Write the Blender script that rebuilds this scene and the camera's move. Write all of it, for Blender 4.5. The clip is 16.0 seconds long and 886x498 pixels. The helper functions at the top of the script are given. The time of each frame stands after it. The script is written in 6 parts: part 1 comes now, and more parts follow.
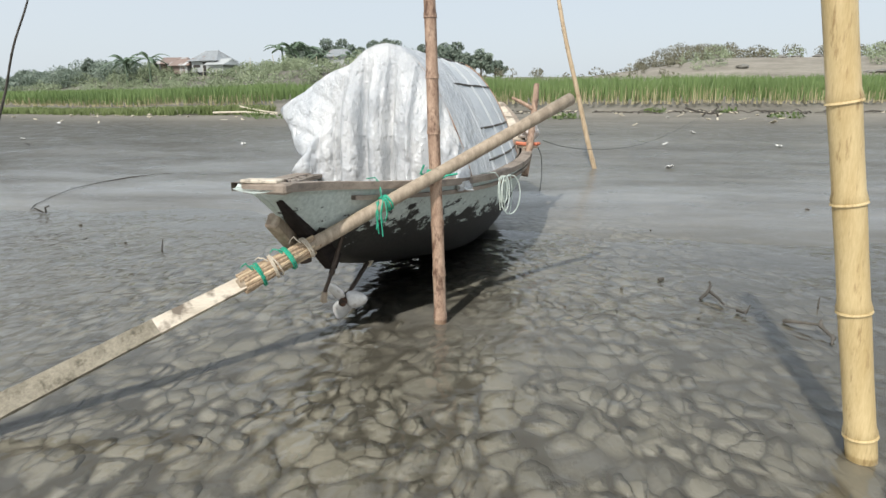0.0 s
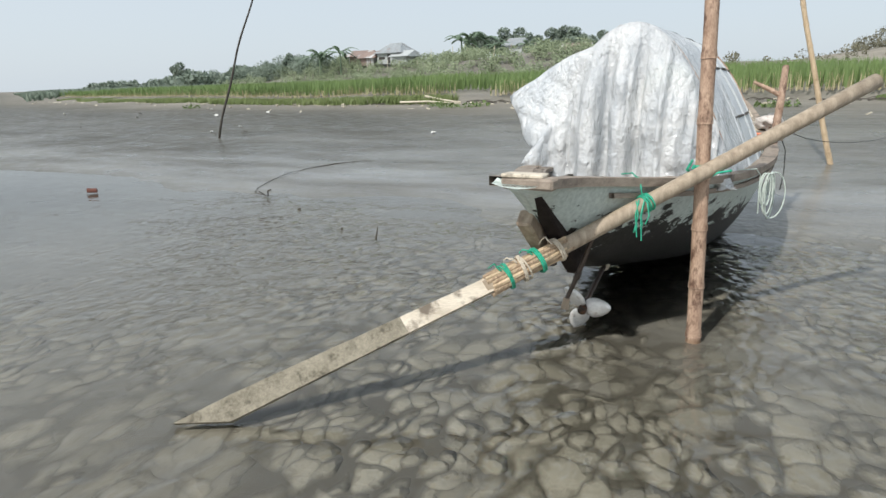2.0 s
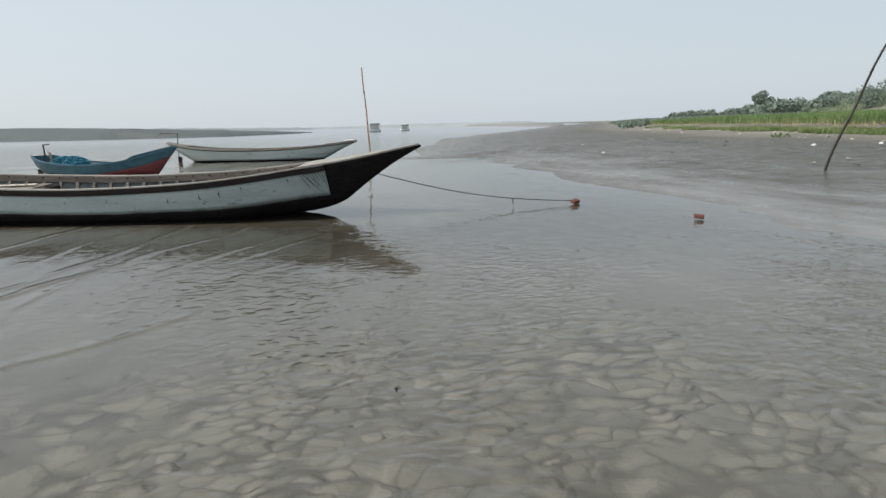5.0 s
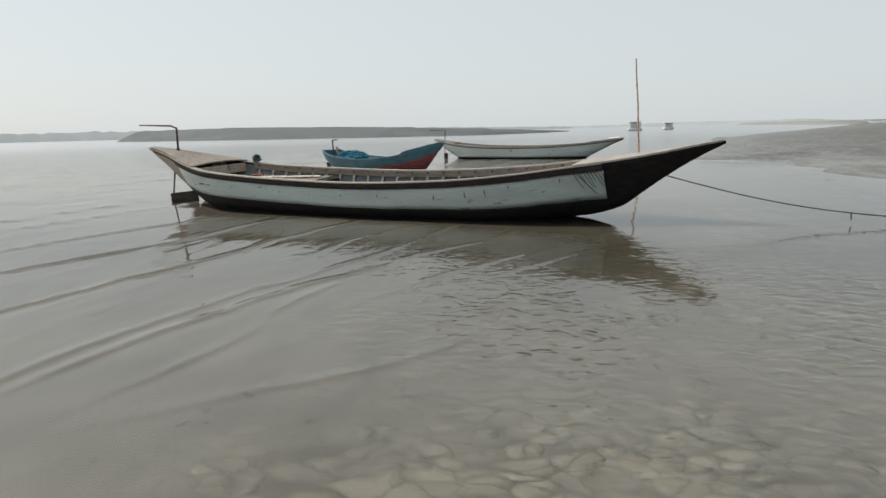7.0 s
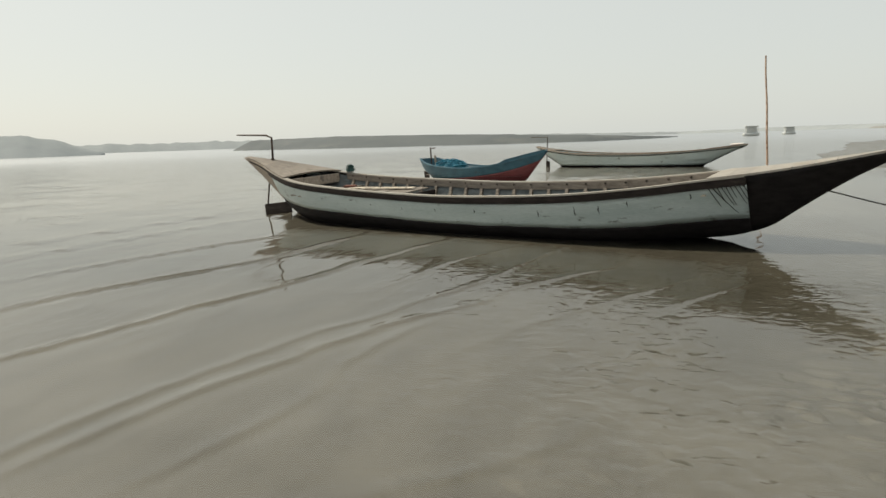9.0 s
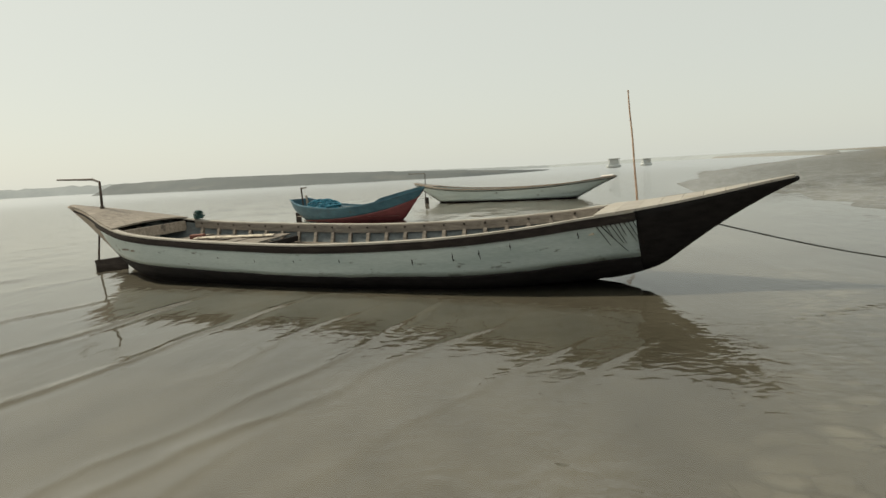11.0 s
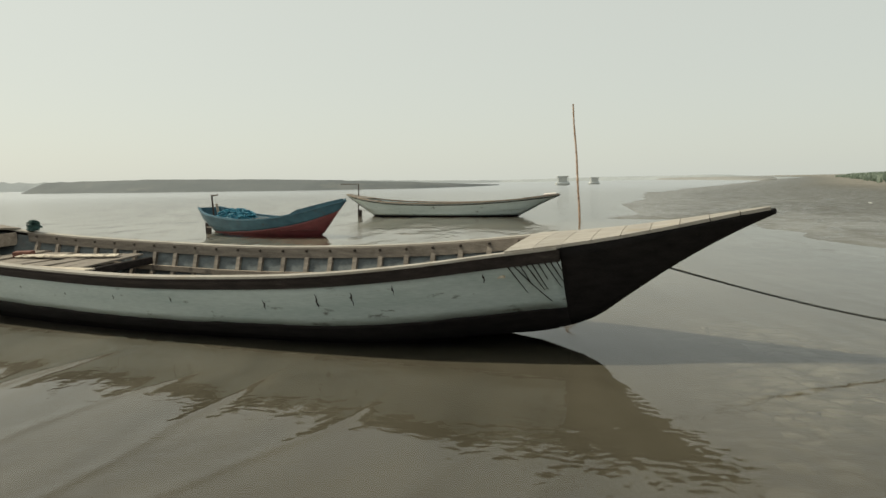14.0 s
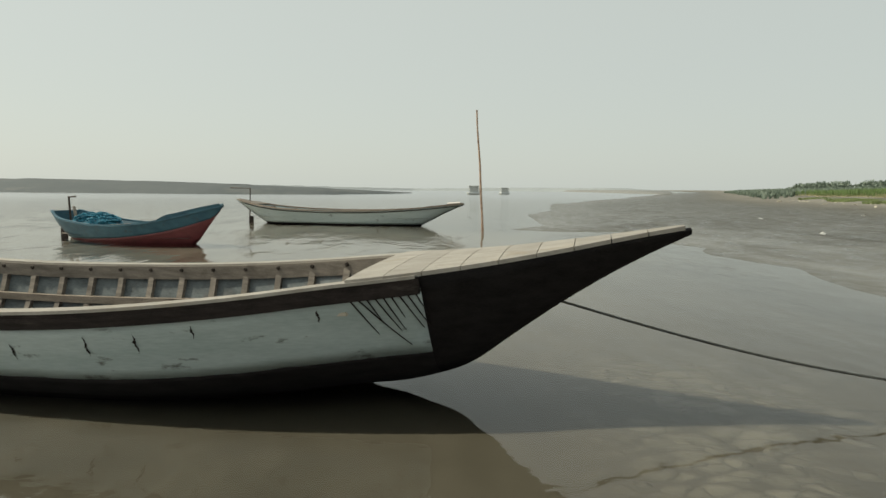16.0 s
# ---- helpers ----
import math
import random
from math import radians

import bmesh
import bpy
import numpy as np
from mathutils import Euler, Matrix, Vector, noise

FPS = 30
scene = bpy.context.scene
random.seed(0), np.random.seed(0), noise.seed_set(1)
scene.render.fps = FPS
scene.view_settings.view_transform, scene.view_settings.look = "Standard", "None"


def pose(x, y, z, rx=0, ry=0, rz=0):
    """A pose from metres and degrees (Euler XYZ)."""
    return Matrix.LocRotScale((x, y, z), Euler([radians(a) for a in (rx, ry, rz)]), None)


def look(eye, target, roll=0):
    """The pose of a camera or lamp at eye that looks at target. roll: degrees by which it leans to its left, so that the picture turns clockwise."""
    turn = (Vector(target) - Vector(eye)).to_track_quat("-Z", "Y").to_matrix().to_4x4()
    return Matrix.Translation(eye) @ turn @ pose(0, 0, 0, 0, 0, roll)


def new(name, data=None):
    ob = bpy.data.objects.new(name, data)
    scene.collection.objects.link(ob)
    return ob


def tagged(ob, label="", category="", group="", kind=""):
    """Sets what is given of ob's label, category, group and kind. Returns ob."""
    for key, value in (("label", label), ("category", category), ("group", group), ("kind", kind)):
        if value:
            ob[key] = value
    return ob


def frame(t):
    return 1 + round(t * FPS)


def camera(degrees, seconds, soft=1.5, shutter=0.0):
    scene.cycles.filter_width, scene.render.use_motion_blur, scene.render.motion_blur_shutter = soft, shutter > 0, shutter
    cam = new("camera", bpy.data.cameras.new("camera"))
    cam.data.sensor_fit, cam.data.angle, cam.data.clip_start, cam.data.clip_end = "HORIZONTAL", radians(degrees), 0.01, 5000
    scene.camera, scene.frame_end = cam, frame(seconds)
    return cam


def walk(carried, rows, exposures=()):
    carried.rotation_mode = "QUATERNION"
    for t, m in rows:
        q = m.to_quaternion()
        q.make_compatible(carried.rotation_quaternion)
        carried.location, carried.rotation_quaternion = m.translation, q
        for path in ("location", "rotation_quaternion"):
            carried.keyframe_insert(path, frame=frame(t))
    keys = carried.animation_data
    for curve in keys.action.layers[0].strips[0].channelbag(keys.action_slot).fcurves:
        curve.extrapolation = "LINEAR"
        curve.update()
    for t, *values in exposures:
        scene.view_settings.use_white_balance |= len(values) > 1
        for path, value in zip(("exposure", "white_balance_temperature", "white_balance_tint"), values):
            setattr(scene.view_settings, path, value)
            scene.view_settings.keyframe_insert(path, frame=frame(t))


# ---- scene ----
cam = camera(70.7, 16.0)
PATH = [
    (0, (0.62, 0.563, 1.638), (0.252, 2.467, 1.147), -0.5),
    (0.5, (0.387, 0.586, 1.642), (-0.035, 2.481, 1.163), -0.9),
    (1, (0.229, 0.622, 1.639), (-0.407, 2.449, 1.133), -0.5),
    (1.5, (0.117, 0.697, 1.631), (-0.673, 2.463, 1.125), -1.1),
    (2, (-0.011, 0.785, 1.62), (-0.867, 2.518, 1.105), -1.3),
    (2.5, (-0.08, 0.811, 1.617), (-0.964, 2.536, 1.124), -0.1),
    (3, (-0.139, 0.823, 1.615), (-1.036, 2.538, 1.11), 0.7),
    (3.5, (-0.373, 0.788, 1.596), (-1.511, 2.36, 1.113), -0.2),
    (3.8, (-0.554, 0.773, 1.574), (-1.899, 2.18, 1.117), -0.9),
    (4, (-0.689, 0.744, 1.568), (-2.173, 2.014, 1.141), -2.4),
    (4.5, (-0.926, 0.702, 1.561), (-2.679, 1.568, 1.144), -1.9),
    (5, (-1.207, 0.732, 1.571), (-3.097, 1.26, 1.182), -1.4),
    (5.2, (-1.323, 0.719, 1.553), (-3.239, 1.133, 1.16), -1.1),
    (7.3, (-2.868, 0.44, 1.485), (-4.8, 0.108, 1.088), -2.0),
    (7.5, (-2.953, 0.414, 1.503), (-4.869, 0.019, 1.084), -2.3),
    (8, (-3.258, 0.36, 1.502), (-5.132, -0.212, 1.1), -1.7),
    (8.2, (-3.364, 0.325, 1.5), (-5.232, -0.277, 1.116), -2.3),
    (10.3, (-4.757, 0.142, 1.503), (-6.71, -0.181, 1.213), -2.4),
    (10.5, (-4.863, 0.131, 1.508), (-6.821, -0.127, 1.191), -3.0),
    (11, (-5.244, 0.194, 1.502), (-7.22, 0.004, 1.258), -3.3),
    (11.5, (-5.584, 0.235, 1.487), (-7.569, 0.178, 1.251), -1.5),
    (12, (-5.987, 0.301, 1.5), (-7.969, 0.337, 1.239), -3.1),
    (12.5, (-6.356, 0.454, 1.494), (-8.342, 0.475, 1.261), -1.6),
    (13, (-6.722, 0.554, 1.481), (-8.706, 0.664, 1.25), -0.8),
    (13.5, (-7.043, 0.653, 1.503), (-9.027, 0.755, 1.278), -1.5),
    (14, (-7.368, 0.835, 1.502), (-9.357, 0.804, 1.289), -1.1),
    (14.5, (-7.7, 0.931, 1.483), (-9.68, 0.75, 1.269), -1.7),
    (15, (-8.041, 1.046, 1.499), (-10.013, 0.805, 1.268), -3.3),
    (15.5, (-8.405, 1.237, 1.479), (-10.387, 1.093, 1.252), -1.4),
    (16, (-8.755, 1.41, 1.476), (-10.731, 1.657, 1.286), 0.3),
]
EXPOSURES = [(0.0, 0.21, 6350, 10), (2.5, 0.13, 6250, 9), (5.0, 0.02, 6300, 9), (8.0, 0.05, 6900, 8), (11.0, 0.02, 7550, 4), (14.0, -0.03, 7480, 3), (16.0, -0.12, 7200, 2)]
walk(cam, [(t, look(eye, target, roll)) for t, eye, target, roll in PATH], EXPOSURES)

# ---- daylight: hazy sky, sun high behind the first view ----
SUN_WAY = Vector((-0.166, -0.67, 0.72)).normalized()
world = bpy.data.worlds.new("hazy_sky")
scene.world = world
world.use_nodes = True
wn, wl = world.node_tree.nodes, world.node_tree.links
sky = wn.new("ShaderNodeTexSky")
sky.sky_type = "NISHITA"
sky.sun_disc = False
sky.sun_elevation = math.asin(SUN_WAY.z)
sky.sun_rotation = math.atan2(SUN_WAY.x, SUN_WAY.y)
sky.air_density, sky.dust_density, sky.ozone_density = 1.0, 2.0, 1.0
haze = wn.new("ShaderNodeMix")
haze.data_type = "RGBA"
haze.inputs[0].default_value = 0.86
# the haze glows a little more on the sun's side
way_ = wn.new("ShaderNodeTexCoord")
side_ = wn.new("ShaderNodeVectorMath")
side_.operation = "DOT_PRODUCT"
side_.inputs[1].default_value = (SUN_WAY.x, SUN_WAY.y, 0)
wl.new(way_.outputs["Generated"], side_.inputs[0])
glow_ = wn.new("ShaderNodeMapRange")
glow_.inputs[1].default_value, glow_.inputs[2].default_value = -0.6, 0.6
wl.new(side_.outputs["Value"], glow_.inputs[0])
tint_ = wn.new("ShaderNodeMix")
tint_.data_type = "RGBA"
tint_.inputs[6].default_value, tint_.inputs[7].default_value = (4.75, 5.15, 5.45, 1), (5.45, 5.8, 6.0, 1)
wl.new(glow_.outputs[0], tint_.inputs[0])
wl.new(tint_.outputs[2], haze.inputs[7])
wl.new(sky.outputs[0], haze.inputs[6])
wl.new(haze.outputs[2], wn["Background"].inputs[0])
wn["Background"].inputs[1].default_value = 0.13
sun = new("sun", bpy.data.lights.new("sun", "SUN"))
sun.data.energy, sun.data.angle, sun.data.color = 3.2, radians(1.2), (1.0, 0.95, 0.87)
sun.matrix_world = look(SUN_WAY * 60, (0, 0, 0))


# ---- materials ----
def material(name):
    m = bpy.data.materials.new(name)
    m.use_nodes = True
    m.node_tree.nodes.clear()
    out = m.node_tree.nodes.new("ShaderNodeOutputMaterial")
    return m, m.node_tree.nodes, m.node_tree.links, out


def ramp_of(nodes, links, fac, stops):
    r = nodes.new("ShaderNodeValToRGB")
    while len(r.color_ramp.elements) < len(stops):
        r.color_ramp.elements.new(0.5)
    for e, (p, c) in zip(r.color_ramp.elements, stops):
        e.position, e.color = p, (*c, 1)
    links.new(fac, r.inputs[0])
    return r.outputs[0]


def noise_of(nodes, links, scale, detail=4, stretch=(1, 1, 1), coord="Object", rough=0.55):
    tc = nodes.new("ShaderNodeTexCoord")
    mp = nodes.new("ShaderNodeMapping")
    mp.inputs["Scale"].default_value = stretch
    links.new(tc.outputs[coord], mp.inputs[0])
    n = nodes.new("ShaderNodeTexNoise")
    n.inputs["Scale"].default_value, n.inputs["Detail"].default_value = scale, detail
    n.inputs["Roughness"].default_value = rough
    links.new(mp.outputs[0], n.inputs["Vector"])
    return n.outputs[0]


def math_of(nodes, links, op, a, b):
    n = nodes.new("ShaderNodeMath")
    n.operation = op
    for i, v in enumerate((a, b)):
        if isinstance(v, (int, float)):
            n.inputs[i].default_value = v
        else:
            links.new(v, n.inputs[i])
    return n.outputs[0]


def mix_of(nodes, links, fac, a, b, blend="MIX"):
    n = nodes.new("ShaderNodeMix")
    n.data_type, n.blend_type = "RGBA", blend
    for sock, v in ((n.inputs[0], fac), (n.inputs[6], a), (n.inputs[7], b)):
        if isinstance(v, (int, float)):
            sock.default_value = v
        elif isinstance(v, tuple):
            sock.default_value = (*v, 1)
        else:
            links.new(v, sock)
    return n.outputs[2]


def bump_of(nodes, links, height, strength, distance=0.01):
    b = nodes.new("ShaderNodeBump")
    b.inputs["Strength"].default_value, b.inputs["Distance"].default_value = strength, distance
    links.new(height, b.inputs["Height"])
    return b.outputs[0]


def surface(name, dark, light, scale=6, stretch=(1, 1, 1), fine=40, rough=0.7, metal=0.0, bump=0.3, stain=None, stain_at=(0.5, 0.65), stain_scale=3.0,
            stain_stretch=(1, 1, 1), vary=0.12, translucent=0.0):
    """A weathered surface: two scales of tone, optional stains with a shape of their own, fine relief, a little variation from piece to piece."""
    m, n, l, out = material(name)
    big = noise_of(n, l, scale, 5, stretch)
    small = noise_of(n, l, fine, 3, stretch)
    both = math_of(n, l, "ADD", math_of(n, l, "MULTIPLY", big, 0.6), math_of(n, l, "MULTIPLY", small, 0.4))
    col = ramp_of(n, l, both, [(0.33, dark), (0.67, light)])
    if stain:
        s = noise_of(n, l, stain_scale, 6, stain_stretch, rough=0.65)
        col = mix_of(n, l, ramp_of(n, l, s, [(stain_at[0], (0, 0, 0)), (stain_at[1], (1, 1, 1))]), col, stain)
    if vary:
        info = n.new("ShaderNodeObjectInfo")
        hsv = n.new("ShaderNodeHueSaturation")
        l.new(col, hsv.inputs["Color"])
        l.new(math_of(n, l, "ADD", math_of(n, l, "MULTIPLY", info.outputs["Random"], 2 * vary), 1 - vary), hsv.inputs["Value"])
        col = hsv.outputs[0]
    p = n.new("ShaderNodeBsdfPrincipled")
    l.new(col, p.inputs["Base Color"])
    p.inputs["Metallic"].default_value = metal
    l.new(math_of(n, l, "ADD", math_of(n, l, "MULTIPLY", small, 0.3), rough - 0.15), p.inputs["Roughness"])
    l.new(bump_of(n, l, both, bump), p.inputs["Normal"])
    if translucent:
        t = n.new("ShaderNodeBsdfTranslucent")
        l.new(col, t.inputs[0])
        x = n.new("ShaderNodeMixShader")
        x.inputs[0].default_value = translucent
        l.new(p.outputs[0], x.inputs[1])
        l.new(t.outputs[0], x.inputs[2])
        l.new(x.outputs[0], out.inputs[0])
    else:
        l.new(p.outputs[0], out.inputs[0])
    return m


M = {}
M["bamboo"] = surface("yellow_bamboo", (0.50, 0.36, 0.16), (0.72, 0.57, 0.31), 3, (6, 6, 0.7), 30, 0.5, bump=0.15, stain=(0.30, 0.18, 0.07), stain_at=(0.57, 0.70), stain_scale=6, stain_stretch=(5, 5, .8))
M["bamboo_pale"] = surface("pale_bamboo", (0.42, 0.30, 0.18), (0.66, 0.52, 0.35), 4, (5, 5, 0.8), 40, 0.55, bump=0.2, stain=(0.26, 0.17, 0.10), stain_at=(0.56, 0.7), stain_scale=6, stain_stretch=(3, 3, 1))
M["bamboo_brown"] = surface("brown_bamboo", (0.22, 0.13, 0.085), (0.56, 0.40, 0.29), 7, (2.5, 2.5, 0.9), 60, 0.7, bump=0.5, stain=(0.12, 0.065, 0.042), stain_at=(0.50, 0.64), stain_scale=11, stain_stretch=(1.6, 1.6, 0.8))
M["wood_pole"] = surface("debarked_wood", (0.20, 0.155, 0.108), (0.46, 0.375, 0.28), 3, (8, 8, 0.8), 40, 0.65, bump=0.3, stain=(0.17, 0.11, 0.07), stain_at=(0.58, 0.75), stain_scale=4)
M["split_wood"] = surface("split_bark_wood", (0.16, 0.10, 0.06), (0.55, 0.42, 0.28), 5, (14, 14, 0.8), 60, 0.75, bump=0.6)
M["muddy_plank"] = surface("muddy_plank", (0.14, 0.122, 0.088), (0.33, 0.295, 0.225), 9, (1.5, 1.5, 1.5), 50, 0.85, bump=1.0, stain=(0.09, 0.078, 0.055), stain_at=(0.54, 0.66), stain_scale=14, vary=0)
M["pale_plank"] = surface("scrubbed_plank", (0.40, 0.34, 0.26), (0.72, 0.64, 0.52), 3, (1, 1, 6), 40, 0.6, bump=0.3, stain=(0.14, 0.11, 0.08), stain_at=(0.5, 0.62), stain_scale=7, vary=0)
M["deck_wood"] = surface("weathered_deck_wood", (0.13, 0.108, 0.088), (0.31, 0.265, 0.22), 3, (9, 1, 9), 30, 0.75, bump=0.4, stain=(0.11, 0.09, 0.07), stain_at=(0.58, 0.75), stain_scale=3)
M["foredeck"] = surface("sun_bleached_deck", (0.25, 0.226, 0.195), (0.40, 0.365, 0.32), 3, (3, 1, 3), 30, 0.75, bump=0.3, stain=(0.28, 0.23, 0.17), stain_at=(0.58, 0.75), stain_scale=2.5)
M["rail_wood"] = surface("greyed_rail_wood", (0.19, 0.15, 0.12), (0.42, 0.35, 0.28), 4, (6, 1, 6), 40, 0.75, bump=0.4, stain=(0.08, 0.065, 0.055), stain_at=(0.55, 0.7), stain_scale=4)
M["dark_wood"] = surface("tarred_wood", (0.014, 0.011, 0.010), (0.040, 0.031, 0.028), 4, (4, 1, 6), 30, 0.75, bump=0.4, stain=(0.06, 0.05, 0.042), stain_at=(0.62, 0.74), stain_scale=6, stain_stretch=(1, .3, 2))
M["tar"] = surface("black_tar", (0.008, 0.007, 0.007), (0.021, 0.018, 0.018), 5, (1, 1, 3), 40, 0.82, bump=0.4, stain=(0.04, 0.034, 0.03), stain_at=(0.64, 0.8), stain_scale=5, vary=0)
M["white_paint"] = surface("chipped_white_paint", (0.35, 0.42, 0.415), (0.53, 0.60, 0.59), 1.5, (1, .4, 3), 25, 0.5, bump=0.2, stain=(0.12, 0.122, 0.108), stain_at=(0.62, 0.70), stain_scale=6.0, stain_stretch=(1, .5, 1.2), vary=0)
# pale blue taken down to a dark tone for the shade inside the hull
M["lining"] = surface("shade_darkened_blue_lining", (0.06, 0.07, 0.072), (0.17, 0.195, 0.20), 4, (1, 1, 3), 30, 0.6, bump=0.2, stain=(0.12, 0.11, 0.10), stain_at=(0.55, 0.7), stain_scale=3, vary=0)
M["blue_paint"] = surface("faded_blue_paint", (0.02, 0.075, 0.115), (0.055, 0.155, 0.205), 3, (1, 1, 2), 30, 0.55, bump=0.2, stain=(0.05, 0.07, 0.08), stain_at=(0.58, 0.72), stain_scale=5, vary=0)
M["red_paint"] = surface("faded_red_paint", (0.10, 0.022, 0.026), (0.19, 0.045, 0.05), 3, (1, 1, 2), 30, 0.55, bump=0.2, stain=(0.09, 0.03, 0.03), stain_at=(0.56, 0.7), stain_scale=4, vary=0)
M["iron"] = surface("rusty_iron", (0.03, 0.025, 0.022), (0.10, 0.075, 0.06), 8, (1, 1, 1), 60, 0.55, 0.5, bump=0.3, stain=(0.20, 0.09, 0.045), stain_at=(0.6, 0.75), stain_scale=9)
M["steel"] = surface("dull_steel", (0.55, 0.54, 0.52), (0.80, 0.79, 0.77), 8, (1, 1, 1), 60, 0.35, 0.35, bump=0.12, stain=(0.25, 0.17, 0.12), stain_at=(0.6, 0.78), stain_scale=12)
M["rope_green"] = surface("green_nylon_rope", (0.01, 0.22, 0.13), (0.05, 0.45, 0.29), 30, fine=150, rough=0.55, bump=0.6)
M["rope_cream"] = surface("cream_rope", (0.45, 0.38, 0.29), (0.72, 0.64, 0.52), 30, fine=150, rough=0.8, bump=0.6)
M["rope_pale"] = surface("pale_thin_line", (0.40, 0.46, 0.42), (0.62, 0.68, 0.62), 30, fine=150, rough=0.7, bump=0.4)
M["rope_dark"] = surface("dark_mooring_rope", (0.03, 0.032, 0.03), (0.09, 0.09, 0.08), 30, fine=150, rough=0.85, bump=0.6)
M["net_blue"] = surface("blue_fishing_net", (0.005, 0.07, 0.12), (0.03, 0.26, 0.36), 14, fine=70, rough=0.7, bump=0.9)
M["net_green"] = surface("dark_green_net", (0.012, 0.04, 0.036), (0.035, 0.09, 0.08), 14, fine=70, rough=0.8, bump=0.9)
M["brick"] = surface("wet_red_brick", (0.10, 0.035, 0.026), (0.19, 0.075, 0.052), 12, fine=80, rough=0.8, bump=0.5)
M["red_cloth"] = surface("orange_strap", (0.60, 0.16, 0.08), (0.80, 0.30, 0.18), 12, fine=80, rough=0.7, bump=0.3)
M["cloth"] = surface("crumpled_pale_cloth", (0.52, 0.46, 0.42), (0.78, 0.73, 0.68), 10, fine=60, rough=0.85, bump=0.5)
M["tarp"] = surface("grey_white_tarpaulin", (0.52, 0.55, 0.57), (0.68, 0.70, 0.71), 2.5, fine=20, rough=0.45, bump=0.25, translucent=0.15)
M["stalk"] = surface("dry_stalk", (0.42, 0.36, 0.20), (0.62, 0.55, 0.36), 6, fine=30, rough=0.8, bump=0.2)
# field, tree, banana and scrub leaf colours are lightened to carry distance haze
M["leaf_field"] = surface("young_rice_leaf", (0.13, 0.205, 0.065), (0.245, 0.335, 0.125), 0.35, fine=4, rough=0.6, bump=0.1, translucent=0.3, vary=0)
M["leaf_grass"] = surface("shore_grass", (0.14, 0.19, 0.06), (0.30, 0.35, 0.15), 0.6, fine=6, rough=0.65, bump=0.1, translucent=0.25, vary=0)
M["leaf_tree"] = surface("haze_pale_tree_leaf", (0.15, 0.20, 0.155), (0.27, 0.315, 0.25), 0.7, fine=5, rough=0.6, bump=0.1, translucent=0.2, vary=0.15)
M["leaf_banana"] = surface("banana_leaf", (0.11, 0.17, 0.11), (0.20, 0.26, 0.17), 2, fine=12, rough=0.5, bump=0.1, translucent=0.25)
M["leaf_scrub"] = surface("haze_pale_scrub", (0.23, 0.28, 0.17), (0.37, 0.42, 0.27), 0.4, fine=3, rough=0.75, bump=0.1, translucent=0.15, vary=0)
M["leaf_dry"] = surface("dry_brush", (0.14, 0.14, 0.095), (0.24, 0.225, 0.155), 0.5, fine=3, rough=0.8, bump=0.1, translucent=0.1, vary=0)
M["weed"] = surface("water_hyacinth_leaf", (0.06, 0.11, 0.03), (0.20, 0.26, 0.09), 8, fine=40, rough=0.5, bump=0.2, translucent=0.2)
M["bark"] = surface("grey_bark", (0.10, 0.08, 0.06), (0.22, 0.18, 0.14), 6, (3, 3, 1), 40, 0.85, bump=0.5)
M["tin"] = surface("galvanised_tin", (0.26, 0.28, 0.29), (0.40, 0.42, 0.43), 1.5, fine=20, rough=0.5, metal=0.25, bump=0.1, stain=(0.26, 0.16, 0.11), stain_at=(0.58, 0.7), stain_scale=1.1)
M["tin_rust"] = surface("rusty_tin", (0.20, 0.145, 0.125), (0.31, 0.235, 0.20), 1.2, fine=20, rough=0.7, metal=0.1, bump=0.1, stain=(0.50, 0.50, 0.49), stain_at=(0.54, 0.62), stain_scale=0.8, stain_stretch=(2, .3, .3))
M["tin_wall"] = surface("pale_tin_wall", (0.42, 0.44, 0.44), (0.56, 0.58, 0.57), 1.5, fine=20, rough=0.5, metal=0.1, bump=0.1)
M["opening_shade"] = surface("unlit_opening", (0.03, 0.028, 0.025), (0.06, 0.055, 0.05), 3, rough=0.8)
M["litter"] = surface("pale_litter", (0.55, 0.54, 0.50), (0.80, 0.79, 0.76), 12, fine=60, rough=0.7, bump=0.3, vary=0.3)
M["debris"] = surface("dark_driftwood", (0.045, 0.04, 0.033), (0.13, 0.115, 0.095), 12, fine=60, rough=0.8, bump=0.5, vary=0.3)
M["straw"] = surface("bleached_straw", (0.45, 0.40, 0.30), (0.66, 0.60, 0.48), 6, fine=40, rough=0.85, bump=0.3, vary=0.2)
# far sandbar and woods: distance haze is mixed into their flat greyish colours
M["far_mud"] = surface("far_hazed_sandbar", (0.085, 0.098, 0.103), (0.125, 0.137, 0.138), 0.04, (1, 1, 8), 0.4, 0.9, bump=0.0, stain=(0.14, 0.148, 0.145), stain_at=(0.56, 0.66), stain_scale=0.05, stain_stretch=(1, 1, 6), vary=0)
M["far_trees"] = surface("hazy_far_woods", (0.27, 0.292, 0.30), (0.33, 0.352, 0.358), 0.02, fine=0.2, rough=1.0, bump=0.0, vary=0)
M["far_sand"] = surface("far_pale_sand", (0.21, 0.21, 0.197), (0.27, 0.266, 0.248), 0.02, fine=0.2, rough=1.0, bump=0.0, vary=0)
M["raft"] = surface("far_houseboat_grey", (0.38, 0.41, 0.41), (0.52, 0.54, 0.54), 0.8, fine=4, rough=0.8, bump=0.1)


